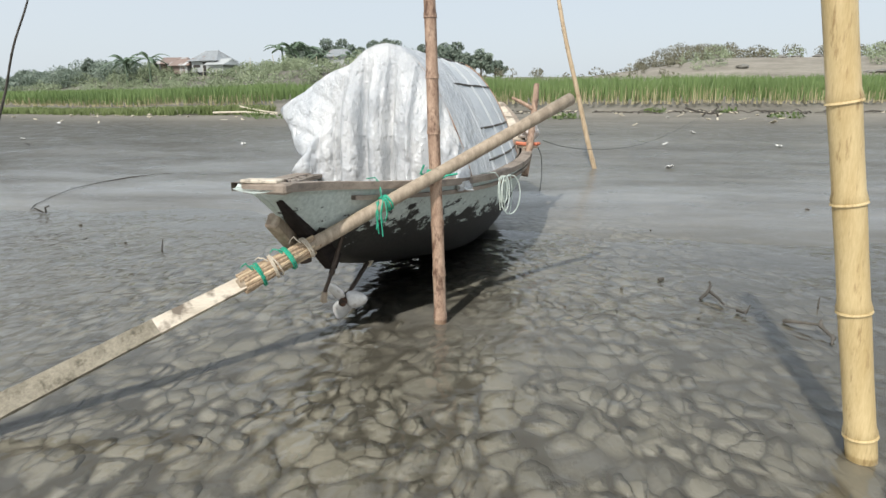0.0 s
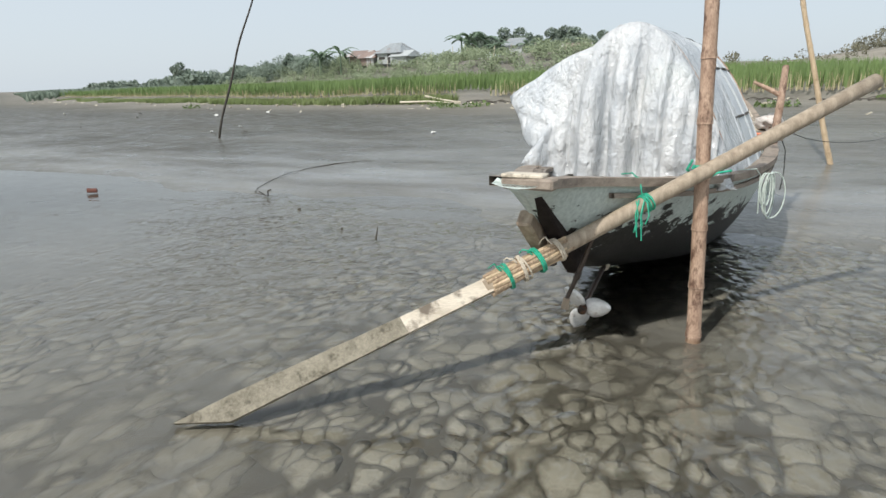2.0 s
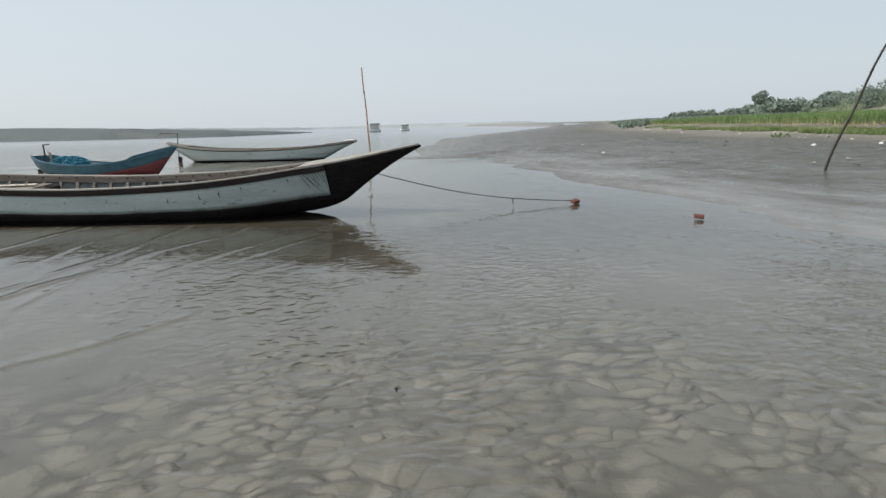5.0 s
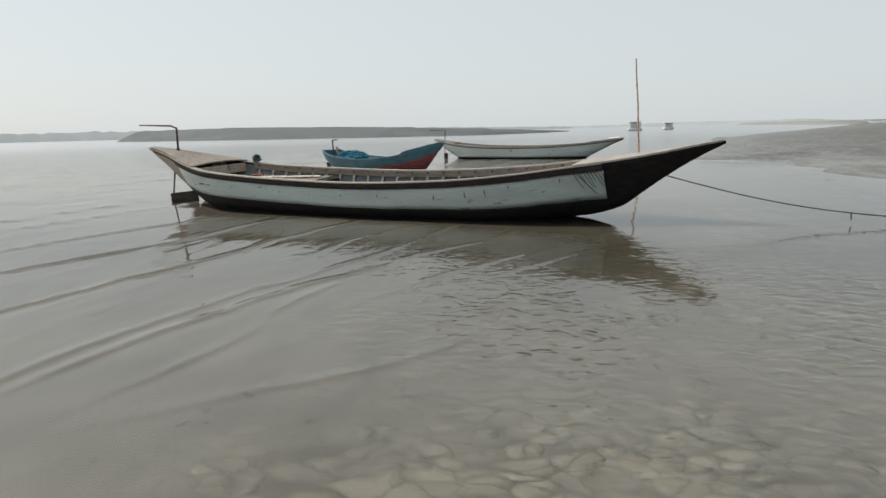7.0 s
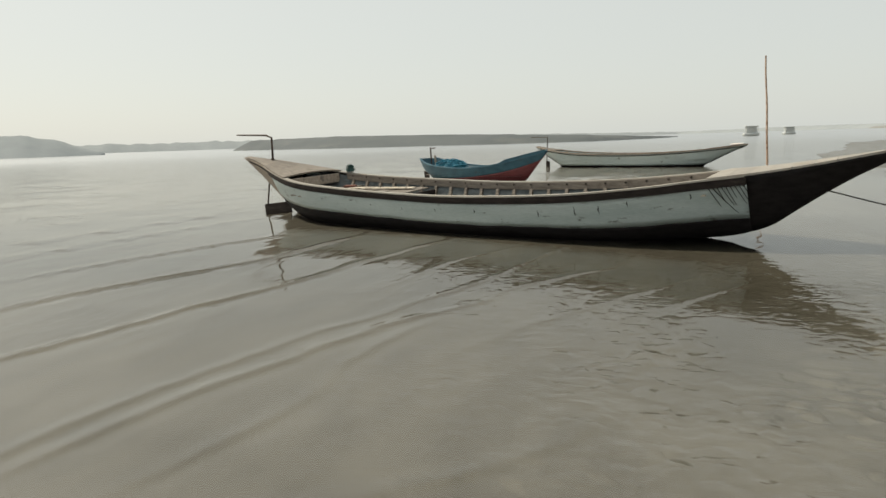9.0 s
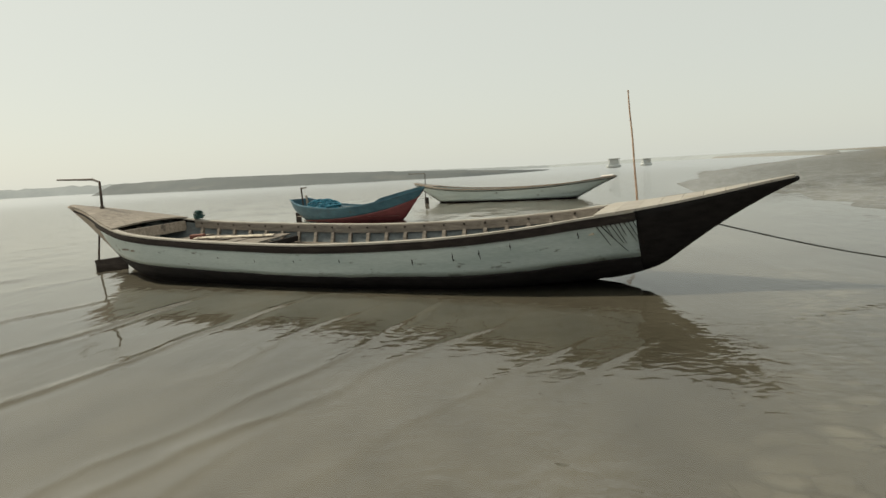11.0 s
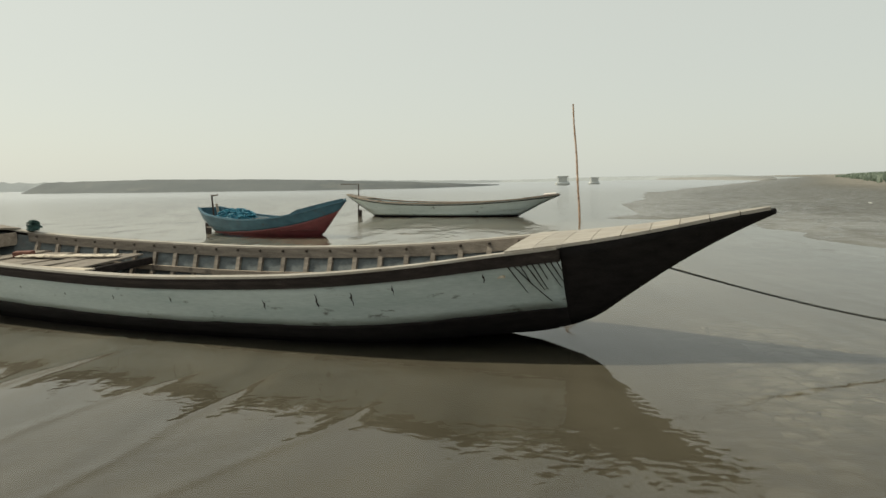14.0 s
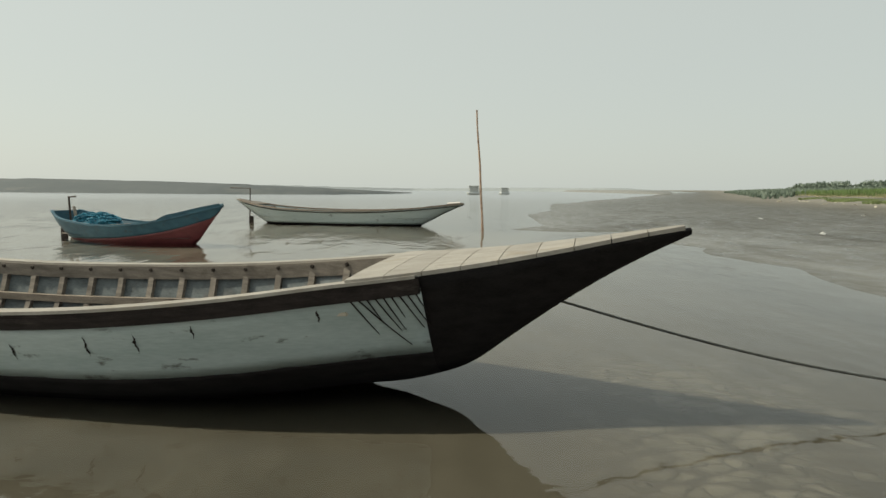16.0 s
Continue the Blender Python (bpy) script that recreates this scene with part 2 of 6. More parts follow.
def plastic_sheet():
    m, n, l, out = material("clear_plastic_sheet")
    wide = noise_of(n, l, 3.5, 3, (2, 2, 0.5))
    sharp = [math_of(n, l, "ABSOLUTE", math_of(n, l, "SUBTRACT", noise_of(n, l, s, 4, (1, 1, 0.6), rough=0.5), 0.5), 0.0) for s in (4.5, 11.0)]
    fine = math_of(n, l, "ABSOLUTE", math_of(n, l, "SUBTRACT", noise_of(n, l, 26.0, 3, (1, 1, 0.7)), 0.5), 0.0)
    h = math_of(n, l, "ADD", math_of(n, l, "ADD", math_of(n, l, "MULTIPLY", sharp[0], 1.5), sharp[1]), math_of(n, l, "MULTIPLY", fine, 0.55))
    nrm = bump_of(n, l, h, 1.0, 0.050)
    p = n.new("ShaderNodeBsdfPrincipled")
    l.new(ramp_of(n, l, wide, [(0.34, (0.66, 0.69, 0.72)), (0.66, (0.93, 0.94, 0.94))]), p.inputs["Base Color"])
    p.inputs["Roughness"].default_value = 0.20
    p.inputs["Specular IOR Level"].default_value = 0.9
    l.new(nrm, p.inputs["Normal"])
    t = n.new("ShaderNodeBsdfTranslucent")
    t.inputs[0].default_value = (0.78, 0.81, 0.83, 1)
    c = n.new("ShaderNodeBsdfTransparent")
    x, y = n.new("ShaderNodeMixShader"), n.new("ShaderNodeMixShader")
    x.inputs[0].default_value = 0.25
    l.new(p.outputs[0], x.inputs[1])
    l.new(t.outputs[0], x.inputs[2])
    y.inputs[0].default_value = 0.12
    l.new(x.outputs[0], y.inputs[1])
    l.new(c.outputs[0], y.inputs[2])
    l.new(y.outputs[0], out.inputs[0])
    return m


def peeling_hull():
    """White paint that flakes off towards the black bottom of the covered boat (local z, noisy edge)."""
    m, n, l, out = material("peeling_white_over_tar")
    tc = n.new("ShaderNodeTexCoord")
    sep = n.new("ShaderNodeSeparateXYZ")
    l.new(tc.outputs["Object"], sep.inputs[0])
    flake = noise_of(n, l, 5, 7, (1, 1, 2.2), rough=0.72)
    fine = noise_of(n, l, 38, 3, (1, 1, 1))
    fall = math_of(n, l, "ADD", sep.outputs[2], math_of(n, l, "MULTIPLY", sep.outputs[1], 0.10))
    edge = math_of(n, l, "ADD", fall, math_of(n, l, "MULTIPLY", math_of(n, l, "SUBTRACT", flake, 0.5), 1.05))
    mask = ramp_of(n, l, math_of(n, l, "MULTIPLY", edge, 0.5), [(0.425, (0, 0, 0)), (0.435, (1, 1, 1))])
    white = ramp_of(n, l, fine, [(0.3, (0.42, 0.48, 0.45)), (0.7, (0.60, 0.66, 0.62))])
    black = ramp_of(n, l, fine, [(0.3, (0.010, 0.010, 0.009)), (0.75, (0.035, 0.033, 0.03))])
    p = n.new("ShaderNodeBsdfPrincipled")
    l.new(mix_of(n, l, mask, black, white), p.inputs["Base Color"])
    p.inputs["Roughness"].default_value = 0.55
    l.new(bump_of(n, l, math_of(n, l, "ADD", mask, math_of(n, l, "MULTIPLY", fine, 0.5)), 0.4, 0.01), p.inputs["Normal"])
    l.new(p.outputs[0], out.inputs[0])
    return m


def attribute_of(nodes, name):
    a = nodes.new("ShaderNodeAttribute")
    a.attribute_name = name
    return a.outputs["Fac"]


def bent_plane(n, l, bends, turn, scale):
    """Flat ground coordinates, bent by noise, turned and stretched."""
    tc = n.new("ShaderNodeTexCoord")
    at = tc.outputs["Object"]
    for size, amount in bends:
        bend = n.new("ShaderNodeTexNoise")
        bend.inputs["Scale"].default_value, bend.inputs["Detail"].default_value = size, 2
        l.new(tc.outputs["Object"], bend.inputs["Vector"])
        shift = n.new("ShaderNodeVectorMath")
        shift.operation = "MULTIPLY_ADD"
        l.new(bend.outputs["Color"], shift.inputs[0])
        shift.inputs[1].default_value = (amount, amount, 0.0)
        l.new(at, shift.inputs[2])
        at = shift.outputs[0]
    flat = n.new("ShaderNodeMapping")
    flat.inputs["Rotation"].default_value = (0, 0, turn)
    flat.inputs["Scale"].default_value = (*scale, 0.0)
    l.new(at, flat.inputs[0])
    return flat.outputs[0]


def voronoi_of(n, l, at, scale, feature, smooth=0.0):
    v = n.new("ShaderNodeTexVoronoi")
    v.feature, v.voronoi_dimensions = feature, "2D"
    v.inputs["Scale"].default_value = scale
    if feature == "SMOOTH_F1":
        v.inputs["Smoothness"].default_value = smooth
    l.new(at, v.inputs["Vector"])
    return v


def mud_ground():
    """Grey river mud: rounded current-made lobes with crevice shade painted dark between them in the shallows, smooth
    river silt, drier sand and soil above; attributes say where.
    """
    m, n, l, out = material("river_mud")
    dry_, wet_, silt_, lobe_, rib_ = (attribute_of(n, k) for k in ("dry", "wet", "silt", "lobe", "rib"))
    streak = noise_of(n, l, 0.55, 6, (0.45, 1.4, 1), rough=0.6)
    blot = noise_of(n, l, 2.2, 5, (0.8, 1.2, 1), rough=0.6)
    fine = noise_of(n, l, 45, 4)
    rib = noise_of(n, l, 3.2, 8, (0.6, 2.0, 1), rough=0.72)
    # lobes of two sizes: rounded tops, crevice shade painted dark in seams and gaps
    at = bent_plane(n, l, ((1.8, 0.34), (7.0, 0.09)), 0.42, (1.0, 0.64))
    which = ramp_of(n, l, noise_of(n, l, 1.1, 2), [(0.46, (0, 0, 0)), (0.52, (1, 1, 1))])
    ragged = noise_of(n, l, 13, 3, (1.0, 0.6, 1))
    tops, humps, each = [], [], []
    for scale in (6.0, 9.6):
        cell = voronoi_of(n, l, at, scale, "F1")
        one = n.new("ShaderNodeSeparateColor")
        l.new(cell.outputs["Color"], one.inputs[0])
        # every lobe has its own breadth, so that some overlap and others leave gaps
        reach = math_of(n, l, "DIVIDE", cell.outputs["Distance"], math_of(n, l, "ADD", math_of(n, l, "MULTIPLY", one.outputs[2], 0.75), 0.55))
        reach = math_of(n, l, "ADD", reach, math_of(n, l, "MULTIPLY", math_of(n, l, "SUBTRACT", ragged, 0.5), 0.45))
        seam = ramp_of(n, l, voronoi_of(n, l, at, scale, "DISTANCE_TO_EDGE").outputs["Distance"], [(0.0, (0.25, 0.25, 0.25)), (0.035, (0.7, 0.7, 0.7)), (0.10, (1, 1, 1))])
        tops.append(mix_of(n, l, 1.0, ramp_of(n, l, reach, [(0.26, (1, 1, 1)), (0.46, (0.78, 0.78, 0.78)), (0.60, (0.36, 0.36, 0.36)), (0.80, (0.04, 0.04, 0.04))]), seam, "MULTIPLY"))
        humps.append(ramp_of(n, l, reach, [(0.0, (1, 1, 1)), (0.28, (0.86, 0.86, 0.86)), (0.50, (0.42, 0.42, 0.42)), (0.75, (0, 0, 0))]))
        each.append(cell.outputs["Color"])
    top = mix_of(n, l, which, tops[0], tops[1])
    hump = mix_of(n, l, which, humps[0], humps[1])
    one = n.new("ShaderNodeSeparateColor")
    l.new(mix_of(n, l, which, each[0], each[1]), one.inputs[0])
    # some lobes lie buried under silt
    bare = math_of(n, l, "ADD", math_of(n, l, "MULTIPLY", one.outputs[0], 0.40), math_of(n, l, "MULTIPLY", noise_of(n, l, 0.9, 3, (1, 1.3, 1)), 1.05))
    shown = ramp_of(n, l, math_of(n, l, "MULTIPLY", bare, math_of(n, l, "ADD", math_of(n, l, "MULTIPLY", lobe_, 0.55), 0.45)), [(0.36, (0, 0, 0)), (0.62, (1, 1, 1))])
    lobe = math_of(n, l, "MULTIPLY", shown, lobe_)
    tone = math_of(n, l, "ADD", math_of(n, l, "MULTIPLY", streak, 0.5), math_of(n, l, "ADD", math_of(n, l, "MULTIPLY", blot, 0.3), math_of(n, l, "MULTIPLY", fine, 0.2)))
    mud = ramp_of(n, l, tone, [(0.36, (0.118, 0.112, 0.098)), (0.50, (0.182, 0.174, 0.154)), (0.63, (0.27, 0.26, 0.232))])
    bed = ramp_of(n, l, tone, [(0.36, (0.132, 0.127, 0.112)), (0.64, (0.215, 0.208, 0.186))])
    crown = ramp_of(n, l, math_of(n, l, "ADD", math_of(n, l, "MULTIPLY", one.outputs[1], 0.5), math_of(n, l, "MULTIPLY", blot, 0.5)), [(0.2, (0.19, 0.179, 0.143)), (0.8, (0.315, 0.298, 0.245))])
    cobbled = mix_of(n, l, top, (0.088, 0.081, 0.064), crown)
    river = ramp_of(n, l, tone, [(0.35, (0.056, 0.051, 0.037)), (0.65, (0.096, 0.087, 0.065))])
    mud = mix_of(n, l, rib_, mud, mix_of(n, l, 1.0, mud, ramp_of(n, l, rib, [(0.36, (0.72, 0.71, 0.69)), (0.52, (0.95, 0.94, 0.93)), (0.66, (1.12, 1.11, 1.09))]), "MULTIPLY"))
    base = mix_of(n, l, attribute_of(n, "under"), mud, bed)
    base = mix_of(n, l, silt_, base, river)
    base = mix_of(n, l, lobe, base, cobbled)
    sand = ramp_of(n, l, tone, [(0.35, (0.20, 0.182, 0.15)), (0.65, (0.36, 0.33, 0.277))])
    p = n.new("ShaderNodeBsdfPrincipled")
    l.new(mix_of(n, l, dry_, base, sand), p.inputs["Base Color"])
    damp = ramp_of(n, l, blot, [(0.35, (0.26, 0.26, 0.26)), (0.65, (0.55, 0.55, 0.55))])
    l.new(mix_of(n, l, dry_, damp, (0.9, 0.9, 0.9)), p.inputs["Roughness"])
    film = ramp_of(n, l, streak, [(0.36, (0.18, 0.18, 0.18)), (0.60, (0.80, 0.80, 0.80))])
    l.new(math_of(n, l, "MULTIPLY", wet_, film), p.inputs["Coat Weight"])
    p.inputs["Coat Roughness"].default_value, p.inputs["Coat IOR"].default_value = 0.14, 1.36
    p.inputs["Specular IOR Level"].default_value = 0.12
    relief = math_of(n, l, "ADD", math_of(n, l, "MULTIPLY", math_of(n, l, "MULTIPLY", hump, lobe), 1.1), math_of(n, l, "MULTIPLY", math_of(n, l, "MULTIPLY", rib, rib_), 1.6))
    l.new(bump_of(n, l, math_of(n, l, "ADD", relief, math_of(n, l, "MULTIPLY", fine, 0.035)), 1.0, 0.035), p.inputs["Normal"])
    l.new(bump_of(n, l, math_of(n, l, "MULTIPLY", rib, rib_), 0.3, 0.03), p.inputs["Coat Normal"])
    l.new(p.outputs[0], out.inputs[0])
    return m


def river_water():
    """Shallow river water: clear enough to show its bed, glossy by Fresnel, with small wind ripples."""
    m, n, l, out = material("shallow_water")
    still, thin, far = (attribute_of(n, k) for k in ("ripple", "film", "distance"))
    r1 = noise_of(n, l, 3.4, 1.5, (0.45, 1.35, 1), rough=0.4)
    r2 = noise_of(n, l, 0.9, 3, (0.6, 1.3, 1))
    r3 = noise_of(n, l, 11.0, 2, (1.5, 0.5, 1), rough=0.5)
    calm = ramp_of(n, l, noise_of(n, l, 0.45, 3, (0.7, 1.2, 1)), [(0.40, (0.12, 0.12, 0.12)), (0.62, (1, 1, 1))])
    # scaly wavelets of the thin sheet that runs off over the mud lobes
    at = bent_plane(n, l, ((3.2, 0.40), (9.0, 0.08)), 0.5, (1.0, 0.60))
    scale = voronoi_of(n, l, at, 9.0, "SMOOTH_F1", 0.22).outputs["Distance"]
    r1 = math_of(n, l, "SUBTRACT", r1, math_of(n, l, "MULTIPLY", math_of(n, l, "MULTIPLY", scale, thin), 2.3))
    sum_ = math_of(n, l, "ADD", math_of(n, l, "MULTIPLY", math_of(n, l, "ADD", r1, math_of(n, l, "MULTIPLY", r3, 0.12)), calm), math_of(n, l, "MULTIPLY", r2, 0.7))
    nrm = bump_of(n, l, math_of(n, l, "MULTIPLY", sum_, still), 0.42, 0.03)
    f = n.new("ShaderNodeFresnel")
    f.inputs[0].default_value = 1.54
    l.new(nrm, f.inputs["Normal"])
    g = n.new("ShaderNodeBsdfGlossy")
    l.new(ramp_of(n, l, far, [(0.0, (0.03, 0.03, 0.03)), (0.4, (0.09, 0.09, 0.09)), (1.0, (0.22, 0.22, 0.22))]), g.inputs["Roughness"])
    l.new(nrm, g.inputs["Normal"])
    t = n.new("ShaderNodeBsdfTransparent")
    t.inputs[0].default_value = (0.965, 0.96, 0.935, 1)
    x = n.new("ShaderNodeMixShader")
    l.new(f.outputs[0], x.inputs[0])
    l.new(t.outputs[0], x.inputs[1])
    l.new(g.outputs[0], x.inputs[2])
    l.new(x.outputs[0], out.inputs[0])
    # uncut openings: dark panels whose colour stands for the unlit inside
    return m


for matt in ("tar", "dark_wood"):
    for node in M[matt].node_tree.nodes:
        if node.type == "BSDF_PRINCIPLED":
            node.inputs["Specular IOR Level"].default_value = 0.12
M["plastic"], M["hull_peel"], M["mud"], M["water"] = plastic_sheet(), peeling_hull(), mud_ground(), river_water()


# ---- building helpers ----
def link_mesh(name, verts, faces, mat, parent=None, label="", smooth=False):
    me = bpy.data.meshes.new(name)
    me.from_pydata([tuple(map(float, v)) for v in verts], [], [tuple(map(int, f)) for f in faces])
    me.materials.append(mat)
    if smooth:
        me.shade_smooth()
    ob = new(name, me)
    if parent:
        ob.parent = parent
    return tagged(ob, label)


def part(name, bm, mat, parent=None, label="", smooth=False):
    """Links a bmesh as one mesh object under a thing or a part."""
    bmesh.ops.recalc_face_normals(bm, faces=bm.faces)
    me = bpy.data.meshes.new(name)
    bm.to_mesh(me)
    bm.free()
    me.materials.append(mat)
    if smooth:
        me.shade_smooth()
    ob = new(name, me)
    if parent:
        ob.parent = parent
    return tagged(ob, label)


def thing(name, m, label, category, group="", kind=""):
    ob = new(name)
    ob.matrix_basis = m
    ob.empty_display_size = 0.1
    return tagged(ob, label, category, group, kind)


def curve(points, u):
    """Smooth interpolation of a short table of (u, value)."""
    xs, ys = zip(*points)
    xs, ys = np.array(xs, float), np.array(ys, float)
    d = np.gradient(ys, xs)
    u = np.clip(u, xs[0], xs[-1])
    i = np.clip(np.searchsorted(xs, u) - 1, 0, len(xs) - 2)
    h = xs[i + 1] - xs[i]
    t = (u - xs[i]) / h
    return (2 * t**3 - 3 * t**2 + 1) * ys[i] + (t**3 - 2 * t**2 + t) * h * d[i] + (3 * t**2 - 2 * t**3) * ys[i + 1] + (t**3 - t**2) * h * d[i + 1]


def add_tube(bm, path, radii, sides=8, cap=True):
    """A round bar along a path of points, with a radius at each point."""
    path = [Vector(p) for p in path]
    if isinstance(radii, (int, float)):
        radii = [radii] * len(path)
    rings, side = [], None
    for i, p in enumerate(path):
        way = (path[min(i + 1, len(path) - 1)] - path[max(i - 1, 0)]).normalized()
        if side is None:
            side = way.orthogonal().normalized()
        side = (side - way * side.dot(way)).normalized()
        up = way.cross(side)
        rings.append([bm.verts.new(p + (side * math.cos(a) + up * math.sin(a)) * radii[i]) for a in (2 * math.pi * k / sides for k in range(sides))])
    for a, b in zip(rings, rings[1:]):
        for k in range(sides):
            bm.faces.new((a[k], a[(k + 1) % sides], b[(k + 1) % sides], b[k]))
    if cap:
        bm.faces.new(rings[0][::-1])
        bm.faces.new(rings[-1])
    return bm


def tube(path, radii, sides=8):
    return add_tube(bmesh.new(), path, radii, sides)


def add_box(bm, m, size, bevel=0.0):
    made = bmesh.ops.create_cube(bm, size=1, matrix=m @ Matrix.Diagonal((*size, 1)))
    if bevel:
        edges = list({e for v in made["verts"] for e in v.link_edges})
        bmesh.ops.bevel(bm, geom=edges, offset=bevel, segments=1, affect="EDGES")
    return bm


def box(m, size, bevel=0.0):
    return add_box(bmesh.new(), m, size, bevel)


def strip_solid(left, right, thick):
    """A plank: two edge lines of points, given thickness downwards."""
    verts, faces, n = [], [], len(left)
    for a, b in zip(left, right):
        a, b = Vector(a), Vector(b)
        verts += [a, b, b - Vector((0, 0, thick)), a - Vector((0, 0, thick))]
    for i in range(n - 1):
        for k in range(4):
            faces.append((4 * i + k, 4 * i + (k + 1) % 4, 4 * i + 4 + (k + 1) % 4, 4 * i + 4 + k))
    faces += [(3, 2, 1, 0), (4 * n - 4, 4 * n - 3, 4 * n - 2, 4 * n - 1)]
    return verts, faces


def hash_noise(x, y, seed=0):
    """Smooth value noise on arrays."""
    def h(i, j):
        v = np.sin(i * 127.1 + j * 311.7 + seed * 74.7) * 43758.5453
        return v - np.floor(v)
    i, j = np.floor(x), np.floor(y)
    fx, fy = x - i, y - j
    fx, fy = fx * fx * (3 - 2 * fx), fy * fy * (3 - 2 * fy)
    return (h(i, j) * (1 - fx) + h(i + 1, j) * fx) * (1 - fy) + (h(i, j + 1) * (1 - fx) + h(i + 1, j + 1) * fx) * fy


# ---- the lie of the land: s is the way inland from the edge of the field ----
EDGE = [(-900, 520), (-400, 232), (-190, 116), (-70, 46), (-45, 36.5), (-25, 30.5), (-12, 29.0), (5, 28.4), (14, 29.2), (60, 33), (900, 120)]


def inland(x, y):
    ex, ey = zip(*EDGE)
    slope = np.where(x < -30, 0.80, 1.0)
    return (y - np.interp(x, ex, ey)) * slope


def land(x, y):
    s = inland(x, y)
    beach = 0.0365 * (s + 20)
    z = np.where(s < -20, -0.034 + 0.034 * np.clip((s + 21.5) / 1.5, 0, 1) - 0.008 * np.clip(-26 - s, 0, 60), beach)
    lip = 0.22 + 0.10 * hash_noise(x * 0.6, y * 0.1, 3)
    z = np.where(s > 0, 0.73 + lip * np.clip(s / 0.35, 0, 1) + 0.022 * np.clip(s, 0, 30), z)
    back = np.clip((s - np.where(x < -14, 23, 29)) / np.where(x < -14, 9, 14), 0, 1)
    back = back * back * (3 - 2 * back)
    high = 1.15 + 0.95 * np.clip((-8 - x) / 8, 0, 1) * np.clip((x + 75) / 20, 0, 1) + 0.8 * hash_noise(x * 0.06 + 4, y * 0.05, 5) + 1.6 * np.clip((x - 4) / 12, 0, 1)
    high = high * np.clip((x + 190) / 120, 0.25, 1)
    z = z + back * high
    z = z + np.clip((s + 24) / 4, 0, 1) * ((hash_noise(x * 0.5, y * 0.5, 7) - 0.5) * 0.05 + (hash_noise(x * 0.13, y * 0.3, 17) - 0.5) * 0.05)
    return z


def height_at(x, y):
    return float(land(np.array([float(x)]), np.array([float(y)]))[0])


def graded(lo, hi, step, far_lo, far_hi, grow=1.09):
    line = list(np.arange(lo, hi, step))
    for sign, end, start in ((1, far_hi, line[-1]), (-1, far_lo, line[0])):
        p, d = start, step
        while (p - end) * sign < 0:
            d = min(d * grow, 120 if abs(p) > 300 else 6)
            p += sign * d
            line.append(p)
    return np.array(sorted(line))


def sheet(name, xs, ys, z, mat, attrs=None):
    nx, ny = len(xs), len(ys)
    X, Y = np.meshgrid(xs, ys)
    co = np.stack([X, Y, z], -1).reshape(-1, 3)
    idx = np.arange(nx * ny).reshape(ny, nx)
    f = np.stack([idx[:-1, :-1], idx[:-1, 1:], idx[1:, 1:], idx[1:, :-1]], -1).reshape(-1, 4)
    me = bpy.data.meshes.new(name)
    me.from_pydata(co.tolist(), [], f.tolist())
    me.materials.append(mat)
    me.shade_smooth()
    for key, val in (attrs or {}).items():
        me.attributes.new(key, "FLOAT", "POINT").data.foreach_set("value", val.reshape(-1).astype(np.float32))
    return new(name, me)


# mud flat, beach and field in one sheet; current-made lobes of mud in the shallows
gx = graded(-7.5, 3.6, 0.045, -2500, 1500, 1.10)
gy = graded(-1.6, 8.6, 0.045, -1500, 2500, 1.10)
GX, GY = np.meshgrid(gx, gy)
gz = land(GX, GY)
zone = np.clip((GX + 7.4) / 2.5, 0, 1) * np.clip((4.5 - GX) / 2.0, 0, 1) * np.clip((GY + 1.8) / 1.5, 0, 1) * np.clip((10.5 - GY) / 5.0, 0, 1)
patch = np.clip(hash_noise(GX * 0.42, GY * 0.42, 21) * 1.8 + 0.15, 0.45, 1) * np.interp(GX, (-6.5, -5.5, -3.6, -1.6, 1.2, 2.4), (0.7, 0.72, 0.62, 1, 1, 0.5))
lobes = zone * patch
low_lobes = np.clip((GX + 17) / 3, 0, 1) * np.clip((-5.5 - GX) / 2, 0, 1) * np.clip((GY - np.interp(GX, (-12, -10, -8, -6.5), (2.3, 1.7, 0.3, -0.3))) / 1.2, 0, 1) * np.clip((6.5 - GY) / 3, 0, 1) * np.clip(hash_noise(GX * 0.4, GY * 0.4, 24) * 1.6, 0.2, 1)
under = np.clip((-19.4 - inland(GX, GY)) / 2.0, 0, 1)
gz = gz + under * 0.016 * (hash_noise(GX * 1.7, GY * 1.3, 8) - 0.5)
S = inland(GX, GY)
dry = np.clip((S + 8) / 6, 0, 1) * 0.85 + np.clip((S - 26) / 3, 0, 1) * 0.45
dry = dry * np.where((GX < -12) & (S > 23), 0.35, 1.0) * (0.55 + 0.45 * hash_noise(GX * 0.35, GY * 0.35, 9)) * np.where(S > 0.4, np.where(S < 27, 0.75, 1.0), 1.0)
deep = np.clip((-9.0 - GX) / 14, 0, 1) * np.clip((-21 - S) / 5, 0, 1)
cloudy = np.clip((-6.0 - GX) / 2, 0, 1) * np.clip((0.8 - GY) / 1.6, 0, 1) * np.clip((GX + 12) / 2, 0.35, 1)  # silt stirred up by the wavelets
dry = np.maximum(dry, np.maximum(0.75 * deep, 0.15 * cloudy))  # pale silt under the open river
wetness = np.clip((-6 - S) / 12, 0, 1) ** 1.2 * np.interp(GX, (-14, -7), (0.45, 1.0))
silt = np.clip((-1 - S) / 4, 0, 1) * np.clip((S + 22) / 6, 0, 1) * np.interp(GX, (-14, -8, -4, 2), (0.95, 0.6, 0.35, 0.35)) * (0.75 + 0.5 * hash_noise(GX * 0.5, GY * 0.9, 17))
